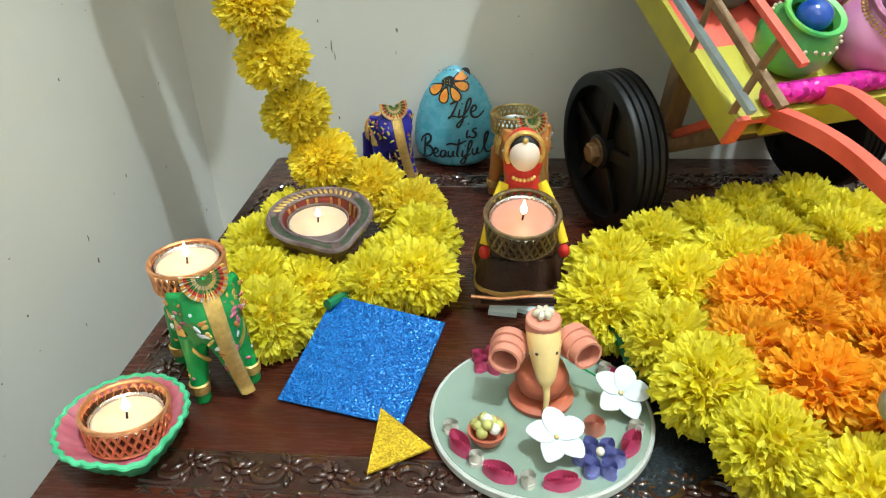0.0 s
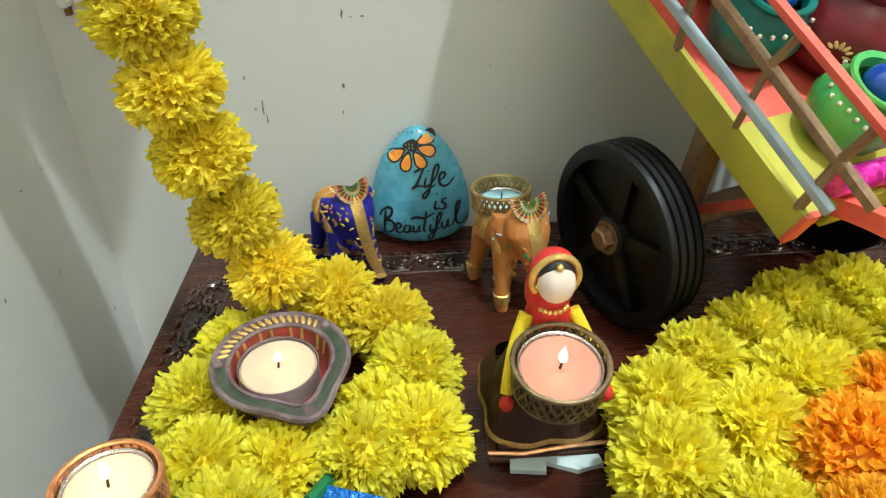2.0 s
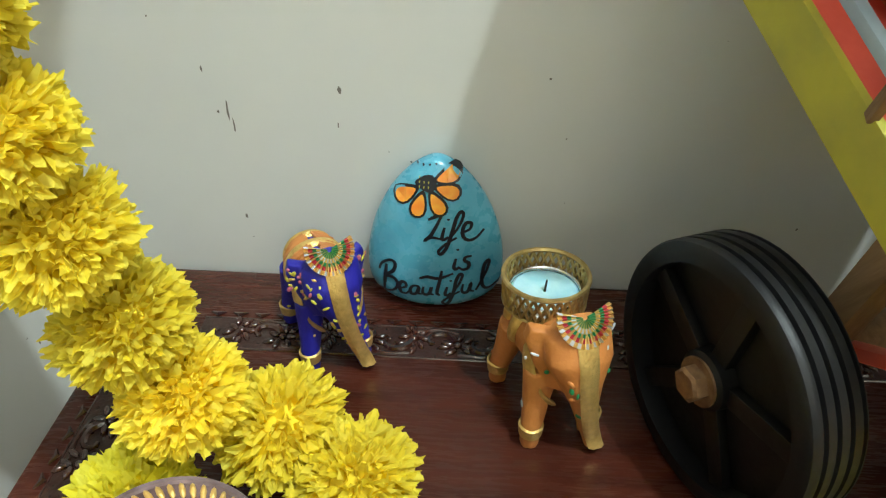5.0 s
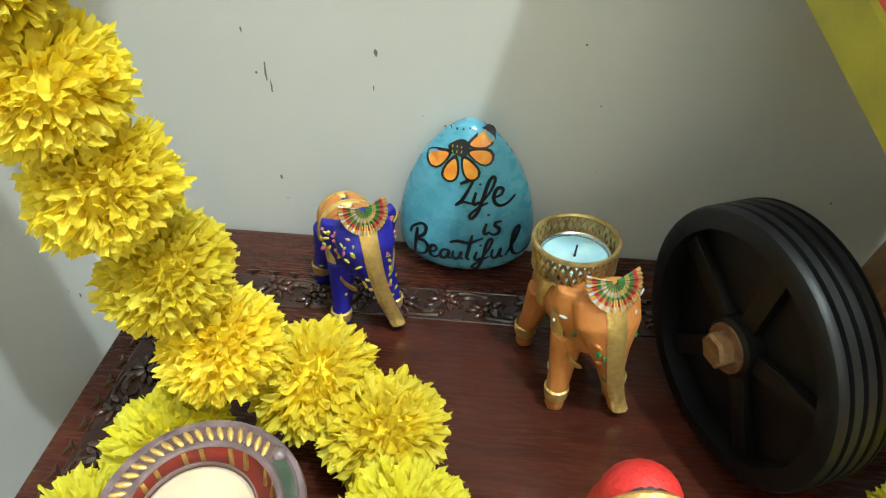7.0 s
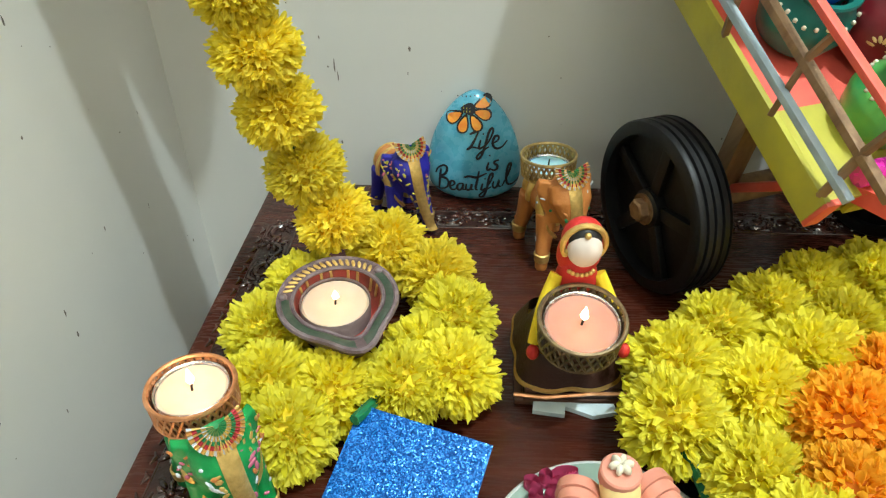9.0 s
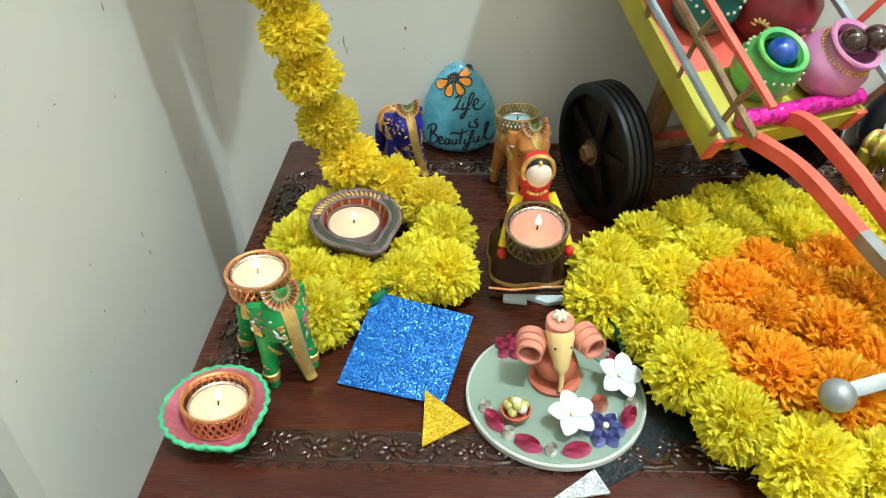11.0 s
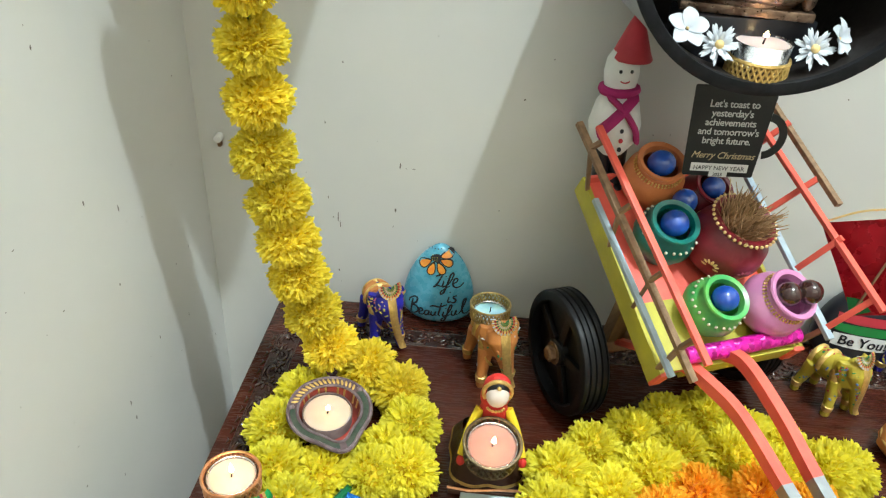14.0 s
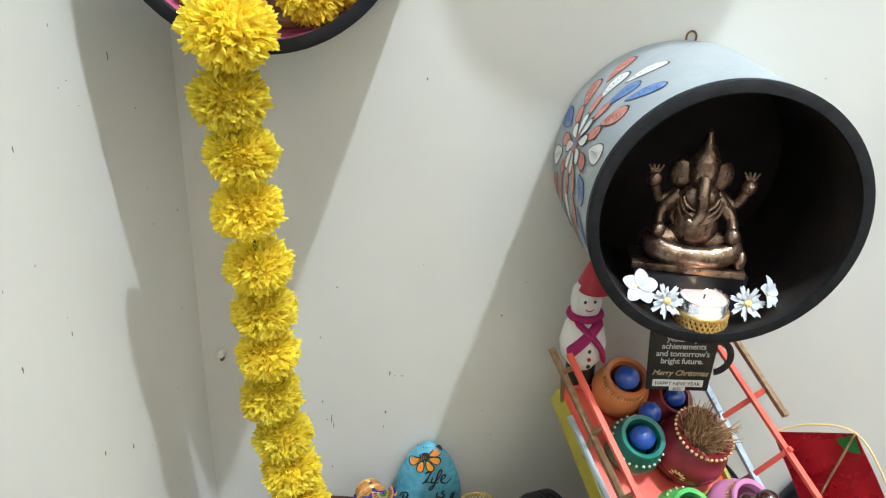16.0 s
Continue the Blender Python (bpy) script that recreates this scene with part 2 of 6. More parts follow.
M["drum_rim"] = mat("black_drum_rim", (0.007, 0.008, 0.010), (0.014, 0.015, 0.018), rough=0.65, scale=90, bump=0.5, spec=0.25)
M["drum_pink"] = mat("magenta_drum_inside", (0.40, 0.085, 0.20), (0.33, 0.06, 0.16), rough=0.6, scale=30)
M["fol_blue"] = mat("blue_folk_paint", (0.07, 0.16, 0.42), (0.16, 0.28, 0.55), rough=0.5, scale=120)
M["fol_red"] = mat("red_folk_paint", (0.50, 0.15, 0.11), (0.62, 0.28, 0.22), rough=0.5, scale=120)
M["bronze"] = mat("antique_bronze", (0.38, 0.27, 0.20), (0.12, 0.072, 0.05), rough=0.30, metal=0.9, scale=90, bump=0.7, bscale=330)
M["glass_blue"] = mat("blue_marble", (0.012, 0.090, 0.46), (0.006, 0.04, 0.28), rough=0.08, scale=50, bump=0, coat=0.8)
M["glass_dark"] = mat("dark_marble", (0.018, 0.010, 0.010), (0.05, 0.015, 0.012), rough=0.06, scale=40, bump=0, coat=0.8)
M["pot_orange"] = mat("orange_pot_paint", (0.62, 0.20, 0.06), (0.52, 0.16, 0.05), rough=0.4, scale=50, coat=0.2)
M["pot_teal"] = mat("teal_pot_paint", (0.008, 0.19, 0.16), (0.006, 0.12, 0.10), rough=0.35, scale=40, coat=0.3)
M["pot_maroon"] = mat("maroon_pot_paint", (0.22, 0.012, 0.022), (0.15, 0.008, 0.015), rough=0.35, scale=40, coat=0.3)
M["pot_green"] = mat("lime_pot_paint", (0.20, 0.50, 0.07), (0.06, 0.38, 0.10), rough=0.35, scale=35, coat=0.3)
M["pot_pink"] = mat("lilac_pink_pot_paint", (0.66, 0.28, 0.48), (0.56, 0.21, 0.42), rough=0.35, scale=35, coat=0.3)
M["hay"] = mat("dry_straw", (0.52, 0.34, 0.17), (0.36, 0.21, 0.10), rough=0.8, vary=0.35, island=True)
M["red_foil"] = mat("red_kite_foil", (0.52, 0.008, 0.022), (0.40, 0.006, 0.016), rough=0.28, metal=0.35, scale=30, bump=0.6, bscale=60)
M["leaf_green"] = mat("green_foil", (0.02, 0.24, 0.05), rough=0.4)
M["card_black"] = mat("black_card", (0.010, 0.013, 0.014), rough=0.4, scale=50)
M["card_text"] = mat("pale_print", (0.62, 0.64, 0.63), rough=0.5)
M["card_gold"] = mat("gold_print", (0.66, 0.52, 0.30), rough=0.4)
M["tan_cloth"] = mat("tan_silk", (0.56, 0.22, 0.055), (0.48, 0.17, 0.04), rough=0.5, scale=60, bump=0.3, bscale=500)
M["blue_cloth"] = mat("royal_blue_silk", (0.018, 0.016, 0.30), (0.012, 0.010, 0.22), rough=0.45, scale=50, bump=0.3, bscale=500)
M["green_cloth"] = mat("green_silk", (0.010, 0.27, 0.06), (0.008, 0.20, 0.045), rough=0.45, scale=50, bump=0.3, bscale=500)
M["yel_cloth"] = mat("mustard_silk", (0.52, 0.42, 0.035), (0.40, 0.30, 0.03), rough=0.45, scale=50, bump=0.3, bscale=500)
M["pat_y"] = mat("yellow_print", (0.55, 0.50, 0.05), rough=0.5)
M["pat_w"] = mat("white_print", (0.62, 0.66, 0.72), rough=0.5)
M["pat_g"] = mat("green_print", (0.02, 0.24, 0.08), rough=0.5)
M["pat_p"] = mat("pink_print", (0.55, 0.14, 0.22), rough=0.5)
M["red"] = mat("red_trim", (0.52, 0.03, 0.05), rough=0.5)
M["scarf"] = mat("magenta_felt", (0.42, 0.015, 0.14), rough=0.85, bump=0.6, bscale=700)

# ---- mesh helpers ----
def link(bm, name, materials, parent=None, label="", smooth=True):
    me = bpy.data.meshes.new(name)
    bm.to_mesh(me)
    bm.free()
    for k in materials if isinstance(materials, (list, tuple)) else [materials]:
        me.materials.append(M[k])
    me.polygons.foreach_set("use_smooth", [bool(smooth)] * len(me.polygons))
    if smooth:
        me.set_sharp_from_angle(angle=radians(38))
    ob = new(name, me)
    if parent is not None:
        ob.parent = parent
    if label:
        ob["label"] = label
    return ob

def part(name, bm, material, parent, label="", smooth=True):
    return link(bm, name, material, parent, label, smooth)

def thing(name, m, label, category, group="", kind=""):
    ob = new(name)
    ob.empty_display_size = 0.02
    ob.matrix_world = m
    return tagged(ob, label, category, group, kind)

def add_box(bm, size, m=Matrix(), bevel=0.0, mi=0):
    b2 = bmesh.new()
    bmesh.ops.create_cube(b2, size=1.0, matrix=Matrix.Diagonal((*size, 1)))
    if bevel:
        bmesh.ops.bevel(b2, geom=b2.edges[:], offset=bevel, segments=2, profile=0.6, affect="EDGES")
    merge(bm, b2, m, mi)

def merge(bm, b2, m=Matrix(), mi=0):
    vs = [bm.verts.new(m @ v.co) for v in b2.verts]
    b2.verts.index_update()
    for f in b2.faces:
        try:
            g = bm.faces.new([vs[v.index] for v in f.verts])
            g.material_index = mi
            g.smooth = True
        except ValueError:
            pass
    b2.free()

def add_ball(bm, r, m=Matrix(), mi=0, seg=16):
    b2 = bmesh.new()
    bmesh.ops.create_uvsphere(b2, u_segments=seg, v_segments=max(6, seg * 2 // 3), radius=1.0)
    r = r if isinstance(r, (tuple, list)) else (r, r, r)
    merge(bm, b2, m @ Matrix.Diagonal((*r, 1)), mi)

def add_lathe(bm, profile, m=Matrix(), seg=32, mi=0, shape=None):
    """Revolve (radius, height) pairs; shape(angle) scales the radius."""
    rings = []
    for r, z in profile:
        if r < 1e-6:
            rings.append([bm.verts.new(m @ Vector((0, 0, z)))])
            continue
        ring = []
        for i in range(seg):
            a = 2 * math.pi * i / seg
            k = shape(a) if shape else 1.0
            ring.append(bm.verts.new(m @ Vector((r * k * math.cos(a), r * k * math.sin(a), z))))
        rings.append(ring)
    for p, q in zip(rings, rings[1:]):
        for i in range(seg):
            j = (i + 1) % seg
            f = None
            if len(p) == 1 and len(q) > 1:
                f = bm.faces.new((p[0], q[i], q[j]))
            elif len(q) == 1 and len(p) > 1:
                f = bm.faces.new((p[j], p[i], q[0]))
            elif len(p) > 1:
                f = bm.faces.new((p[i], p[j], q[j], q[i]))
            if f:
                f.material_index, f.smooth = mi, True

def add_tube(bm, pts, radii, seg=8, mi=0, flat=1.0):
    """Sweep a round (or flattened) section along points, closed at both ends."""
    pts = [Vector(p) for p in pts]
    if not isinstance(radii, (list, tuple)):
        radii = [radii] * len(pts)
    rings, up = [], Vector((0.13, 0.21, 0.97))
    for i, p in enumerate(pts):
        d = (pts[min(i + 1, len(pts) - 1)] - pts[max(i - 1, 0)]).normalized()
        if abs(d.dot(up)) > 0.95:
            up = Vector((0.9, 0.3, 0.1))
        s = d.cross(up).normalized()
        u = s.cross(d)
        up = u
        rings.append([bm.verts.new(p + radii[i] * (math.cos(2 * math.pi * k / seg) * s + flat * math.sin(2 * math.pi * k / seg) * u)) for k in range(seg)])
    for a, b in zip(rings, rings[1:]):
        for k in range(seg):
            f = bm.faces.new((a[k], a[(k + 1) % seg], b[(k + 1) % seg], b[k]))
            f.material_index, f.smooth = mi, True
    for r, rev in ((rings[0], True), (rings[-1], False)):
        f = bm.faces.new(r[::-1] if rev else r)
        f.material_index = mi

def bar(bm, a, b, w, h, mi=0, bevel=0.0006):
    """A squared stick from a to b."""
    a, b = Vector(a), Vector(b)
    d = b - a
    m = Matrix.Translation((a + b) / 2) @ d.to_track_quat("Z", "Y").to_matrix().to_4x4()
    add_box(bm, (w, h, d.length), m, bevel, mi)

def smooth_line(pts, n=8):
    """Catmull-Rom through the points."""
    pts = [Vector(p) for p in pts]
    q = [2 * pts[0] - pts[1]] + pts + [2 * pts[-1] - pts[-2]]
    out = []
    for i in range(1, len(q) - 2):
        for k in range(n):
            t = k / n
            a, b, c, d = q[i - 1:i + 3]
            out.append(0.5 * (2 * b + (c - a) * t + (2 * a - 5 * b + 4 * c - d) * t * t + (3 * b - a - 3 * c + d) * t ** 3))
    out.append(pts[-1])
    return out

def text_bm(words, size, shear=0.0, thick=0.0, bold=0.0, align="CENTER", space=1.0):
    cu = bpy.data.curves.new("words", "FONT")
    cu.body, cu.size, cu.shear, cu.extrude, cu.offset, cu.align_x = words, size, shear, thick, bold, align
    cu.space_character, cu.resolution_u = space, 3
    ob = new("words", cu)
    bpy.context.view_layer.update()
    me = bpy.data.meshes.new_from_object(ob.evaluated_get(bpy.context.evaluated_depsgraph_get()))
    bm = bmesh.new()
    bm.from_mesh(me)
    bpy.data.objects.remove(ob)
    bpy.data.meshes.remove(me)
    bpy.data.curves.remove(cu)
    return bm

def sheet(bm, outline, thick, m=Matrix(), mi=0):
    """A flat piece of some thickness from a 2D outline."""
    lo = [bm.verts.new(m @ Vector((x, y, 0))) for x, y in outline]
    hi = [bm.verts.new(m @ Vector((x, y, thick))) for x, y in outline]
    n = len(outline)
    fs = [bm.faces.new(hi), bm.faces.new(lo[::-1])] + [bm.faces.new((lo[i], lo[(i + 1) % n], hi[(i + 1) % n], hi[i])) for i in range(n)]
    for f in fs:
        f.material_index = mi

def place(x, y, z=0.5, rz=0.0, rx=0.0, ry=0.0):
    return pose(x, y, z, rx, ry, rz)

# ---- the room ----
TOP = 0.5
def slab(name, size, at, material, label, category="wall"):
    bm = bmesh.new()
    add_box(bm, size, pose(*at))
    return tagged(link(bm, name, material, smooth=False), label, category, kind="structure")

wall_n = slab("wall_north", (3.0, 0.15, 4.2), (1.365, 0.075, 2.1), "wall", "cream painted back wall with small dark scuffs")
wall_w = slab("wall_west", (0.15, 0.417, 4.2), (-0.085, -0.2085, 2.1), "wall", "cream painted side wall beside the table")
slab("wall_end", (0.15, 2.383, 4.2), (-0.105, -1.6085, 2.1), "plaster", "rough grey plastered end of the wall")
# added out of view to close the room; dark walls hold the bounce down
slab("wall_south", (3.0, 0.15, 4.2), (1.365, -2.875, 2.1), "far_wall", "unseen wall behind the camera, toned dark to limit bounce")
slab("wall_east", (0.15, 2.8, 4.2), (2.79, -1.4, 2.1), "far_wall", "unseen far side wall, toned dark to limit bounce")
slab("floor", (3.0, 3.0, 0.1), (1.365, -1.4, -0.05), "floor", "beige stone-tiled room floor", "floor")
slab("ceiling", (3.0, 3.0, 0.1), (1.365, -1.4, 4.25), "ceiling", "unseen ceiling closing the room for bounced light", "ceiling")

bm = bmesh.new()
rng = random.Random(4)
def scuff(x, z, s, tall=1.0):
    k = rng.randint(5, 8)
    ring = [(x + s * rng.uniform(0.3, 1) * math.cos(2 * math.pi * i / k), z + tall * s * rng.uniform(0.3, 1) * math.sin(2 * math.pi * i / k)) for i in range(k)]
    bm.faces.new([bm.verts.new((a, -0.0004, b)) for a, b in ring])
for x, z, s, tall in ((0.192, 0.620, 0.0022, 1.6), (0.121, 0.629, 0.0012, 2), (0.131, 0.607, 0.0010, 8), (0.133, 0.597, 0.0010, 7),
                      (0.202, 0.669, 0.0016, 0.5), (0.196, 0.672, 0.0012, 4), (0.30, 0.63, 0.001, 1), (0.21, 0.669, 0.003, 0.3), (0.19, 0.60, 0.001, 3)):
    scuff(x, z, s, tall)
for _ in range(46):
    scuff(rng.uniform(0.03, 0.62), rng.uniform(0.52, 1.05), rng.uniform(0.0004, 0.0013), rng.choice((0.5, 1, 1, 2.5)))
part("scuff_marks", bm, "mark", wall_n, smooth=False)["kind"] = "stuff"
bm = bmesh.new()
for _ in range(70):
    x0, x1 = rng.uniform(-0.40, -0.02), rng.uniform(0.45, 1.05)
    scuff(x0, x1, rng.uniform(0.0005, 0.0016), rng.choice((0.6, 1, 1, 3)))
bmesh.ops.rotate(bm, verts=bm.verts[:], cent=(0, 0, 0), matrix=Matrix.Rotation(math.pi / 2, 3, "Z"))
for v in bm.verts:
    v.co = Vector((-0.0096, v.co.y, v.co.z))
part("scuff_marks", bm, "mark", wall_w, smooth=False)["kind"] = "stuff"

nail = thing("wall_plug", pose(0.0125, 0, 0.688), "white plastic wall plug stuck in the wall", "wall plug")
bm = bmesh.new()
add_lathe(bm, [(0, 0.010), (0.0035, 0.010), (0.0042, 0.009), (0.0042, 0.001), (0.003, 0), (0, 0)], pose(0, 0, 0, 90), 14)
part("plug", bm, "white", nail)
bm = bmesh.new()
add_box(bm, (0.0035, 0.006, 0.007), pose(0, -0.0035, -0.006), 0.0006)
part("clip", bm, "rust", nail)

# ---- the table ----
TX0, TX1, TY0, TY1 = 0.064, 1.20, -0.448, -0.004
table = thing("table", pose(0, 0, 0), "dark red-brown varnished wooden table with carved borders", "table")
bm = bmesh.new()
add_box(bm, (TX1 - TX0, TY1 - TY0, 0.030), pose((TX0 + TX1) / 2, (TY0 + TY1) / 2, TOP - 0.015), 0.006)
part("tabletop", bm, "wood", table)
bm = bmesh.new()
add_box(bm, (TX1 - TX0 - 0.03, TY1 - TY0 - 0.03, 0.07), pose((TX0 + TX1) / 2, (TY0 + TY1) / 2, TOP - 0.065), 0.004)
part("apron", bm, "wood", table)
for lx in (TX0 + 0.05, TX1 - 0.05):
    for ly in (TY0 + 0.05, TY1 - 0.05):
        bm = bmesh.new()
        add_lathe(bm, [(0, 0), (0.016, 0), (0.018, 0.02), (0.014, 0.04), (0.022, 0.15), (0.018, 0.28), (0.026, 0.31), (0.026, 0.40), (0, 0.40)], pose(lx, ly, 0), 20)
        part("leg", bm, "wood", table)

def carved_band(x0, x1, y, flip=1, along="x"):
    """Leafy scrolls and a row of gouges raised on the surface."""
    bm = bmesh.new()
    r = random.Random(7)
    n = int((x1 - x0) / 0.024)
    step = (x1 - x0) / n
    for i in range(n):
        cx, s = x0 + (i + 0.5) * step, (1 if i % 2 else -1)
        sp = []
        for k in range(13):
            a = k / 12 * 4.2
            rad = 0.0088 - 0.0018 * a
            sp.append((cx + rad * math.cos(a) * 1.2, y + s * rad * math.sin(a), TOP + 0.0010))
        add_tube(bm, sp, [0.0023 - 0.0001 * k for k in range(13)], 6, 0, 0.8)
        for k in range(9):
            a = 0.70 * k + r.uniform(-0.2, 0.2)
            rad = 0.0062 + 0.0022 * (k % 2)
            px, py = cx + step * 0.48 + rad * 0.85 * math.cos(a), y - s * 0.0020 + rad * math.sin(a)
            if abs(py - y) < 0.0100:
                add_ball(bm, (0.0040, 0.0019, 0.0021), pose(px, py, TOP + 0.0005, r.uniform(-14, 14), 0, math.degrees(a) + r.uniform(-25, 25)), 0, 8)
        add_ball(bm, (0.0024, 0.0024, 0.0022), pose(cx + step * 0.48, y - s * 0.002, TOP + 0.0006), 0, 8)
        add_tube(bm, [(cx - step / 2, y + s * 0.0080, TOP), (cx, y + s * 0.0100, TOP + 0.0006), (cx + step / 2, y + s * 0.0080, TOP)], 0.0013, 6)
    m = int((x1 - x0) / 0.0125)
    for i in range(m):
        cx = x0 + (i + 0.5) * (x1 - x0) / m
        add_tube(bm, [(cx - 0.0042, y - flip * 0.0165, TOP), (cx, y - flip * 0.0142, TOP + 0.0006), (cx + 0.0042, y - flip * 0.0168, TOP)], [0.0006, 0.0017, 0.0005], 6)
    for e in (-0.0118, 0.0118):
        add_tube(bm, [(x0, y + e, TOP), (x1, y + e, TOP)], 0.0008, 6)
    if along == "y":
        bmesh.ops.rotate(bm, verts=bm.verts[:], cent=(0, 0, 0), matrix=Matrix.Rotation(math.pi / 2, 3, "Z"))
    # flat sheet on the top whose dark tone stands for shade between the scrolls
    g = bmesh.new()
    sheet(g, [(x0, y - 0.0118), (x1, y - 0.0118), (x1, y + 0.0118), (x0, y + 0.0118)], 0.0004, pose(0, 0, TOP))
    if along == "y":
        bmesh.ops.rotate(g, verts=g.verts[:], cent=(0, 0, 0), matrix=Matrix.Rotation(math.pi / 2, 3, "Z"))
    part("border_ground", g, "carve_ground", table, "thin flat sheet under the carving, darkened like a shaded recess", smooth=False)
    ob = part("carved_border", bm, "carve", table, "carved scroll and leaf border")
    ob["kind"] = "stuff"
    return ob
carved_band(0.115, 1.15, -0.400, 1)
carved_band(0.115, 1.15, -0.0605, -1)
carved_band(-0.375, -0.075, -0.092, -1, "y")

# ---- marigolds ----
def marigold_mesh(name, mats, seed, petals=880, r=0.0268, squash=0.86):
    """A pompom of ragged, notched petals: long outer ones over a filled heart."""
    bm, g = bmesh.new(), random.Random(seed)
    for i in range(petals):
        z = 1 - 2 * (i + 0.5) / petals
        a = i * 2.399963 + g.uniform(-0.25, 0.25)
        z = max(-1, min(1, z + g.uniform(-0.06, 0.06)))
        q = math.sqrt(max(0, 1 - z * z))
        d = Vector((q * math.cos(a), q * math.sin(a), z))
        side = d.cross(Vector((g.uniform(-1, 1), g.uniform(-1, 1), g.uniform(-1, 1)))).normalized()
        nrm = d.cross(side)
        R = r * (g.choice((0.86, 0.93, 0.97, 1.0)) * g.uniform(0.95, 1.05) + 0.06 * math.sin(5 * a + seed) * math.sin(4 * z + seed))
        w = r * g.uniform(0.045, 0.088)
        lean = side * g.uniform(-0.20, 0.20) * r + nrm * g.uniform(-0.28, 0.28) * r
        curl = nrm * g.uniform(0.02, 0.10) * r
        def P(t, s, extra=0.0):
            p = d * (R * (t + extra)) + lean * t * t + side * s * w + curl * (s * s)
            p.z *= squash
            return bm.verts.new(p)
        a0, b0 = P(0.45, -0.35), P(0.45, 0.35)
        a1, b1 = P(0.76, -0.95), P(0.76, 0.95)
        t0, t1, t2, t3 = P(0.94, -1.15, g.uniform(-.06, .05)), P(1.0, -0.40, g.uniform(-.06, .05)), P(1.0, 0.40, g.uniform(-.06, .05)), P(0.94, 1.15, g.uniform(-.06, .05))
        m0, m1 = P(0.90, -0.62), P(0.90, 0.6)
        for k, f in enumerate(((a0, b0, b1, a1), (a1, m0, t0), (a1, b1, m1, m0), (m0, t1, t0), (m0, m1, t2, t1), (m1, b1, t3), (m1, t3, t2))):
            bm.faces.new(f).material_index = 2 if k else 0
    add_ball(bm, (r * 0.66, r * 0.66, r * 0.66 * squash), Matrix(), 1, 12)
    me = bpy.data.meshes.new(name)
    bm.to_mesh(me)
    bm.free()
    for k in mats:
        me.materials.append(M[k])
    return me

YEL = [marigold_mesh("marigold_bloom", ("petal_y", "core_y", "tip_y"), s) for s in (1, 2, 3)]
LEM = [marigold_mesh("marigold_bloom", ("petal_g", "core_y", "tip_g"), s) for s in (4, 5, 6)]
ORA = [marigold_mesh("marigold_bloom", ("petal_o", "core_o", "tip_o"), s) for s in (7, 8, 9)]
frng = random.Random(11)
def bloom(parent, meshes, at, up=(0, 0, 1), s=1.0):
    ob = new("flower", frng.choice(meshes))
    ob.parent = parent
    q = Vector(up).normalized().to_track_quat("Z", "Y").to_matrix().to_4x4()
    ob.matrix_basis = Matrix.Translation(at) @ q @ pose(0, 0, 0, 0, 0, frng.uniform(0, 360)) @ Matrix.Diagonal((s, s, s, 1))
    return ob

hanging = [(0.110, -0.207, 1.052), (0.105, -0.201, 1.008), (0.109, -0.195, 0.970), (0.109, -0.190, 0.928), (0.112, -0.183, 0.882),
           (0.112, -0.174, 0.838), (0.112, -0.170, 0.797), (0.112, -0.168, 0.754), (0.120, -0.167, 0.713), (0.126, -0.168, 0.678),
           (0.132, -0.165, 0.642), (0.141, -0.160, 0.601), (0.156, -0.162, 0.566)]
laid = [(0.187, -0.150, 0.535), (0.221, -0.168, 0.526), (0.236, -0.211, 0.526), (0.238, -0.258, 0.526), (0.210, -0.266, 0.524),
        (0.170, -0.268, 0.519), (0.152, -0.300, 0.520), (0.134, -0.272, 0.524), (0.122, -0.228, 0.524), (0.137, -0.186, 0.524), (0.219, -0.236, 0.519)]
garland = thing("marigold_garland", pose(0.2, -0.2, 0.5), "yellow artificial marigold garland hanging down and coiled on the table", "garland")
base = Vector((0.2, -0.2, 0.5))
for i, p in enumerate(hanging):
    p = Vector(p)
    a, b = Vector(hanging[max(i - 1, 0)]), Vector(hanging[min(i + 1, len(hanging) - 1)])
    bloom(garland, YEL, p - base, a - b, 0.96 if i else 1.12)
for i, p in enumerate(laid):
    bloom(garland, YEL if i < 2 else LEM, Vector(p) - base, (frng.uniform(-0.5, 0.5), frng.uniform(-0.6, 0.1), 1), frng.uniform(0.98, 1.1))
bm = bmesh.new()
add_tube(bm, [Vector(p) - base for p in smooth_line(hanging + laid[:10], 4)], 0.0018, 6)
part("string", bm, "green_tape", garland, "green tape-wrapped string")
bm = bmesh.new()
add_tube(bm, smooth_line([(-0.012, -0.098, 0.030), (-0.007, -0.088, 0.028), (-0.003, -0.075, 0.022)], 4), 0.0032, 8)
part("stem_end", bm, "green_tape", garland, "green tape-wrapped stem end")

yel_ring = [(0.361, -0.252), (0.352, -0.292), (0.391, -0.222), (0.428, -0.200), (0.462, -0.178), (0.499, -0.170), (0.402, -0.268), (0.436, -0.242),
            (0.469, -0.212), (0.384, -0.322), (0.396, -0.358), (0.415, -0.396), (0.445, -0.424), (0.486, -0.432), (0.523, -0.190), (0.556, -0.192),
            (0.584, -0.221), (0.607, -0.214), (0.530, -0.428), (0.572, -0.424), (0.606, -0.400), (0.625, -0.360), (0.632, -0.318), (0.628, -0.272), (0.545, -0.226), (0.510, -0.214)]
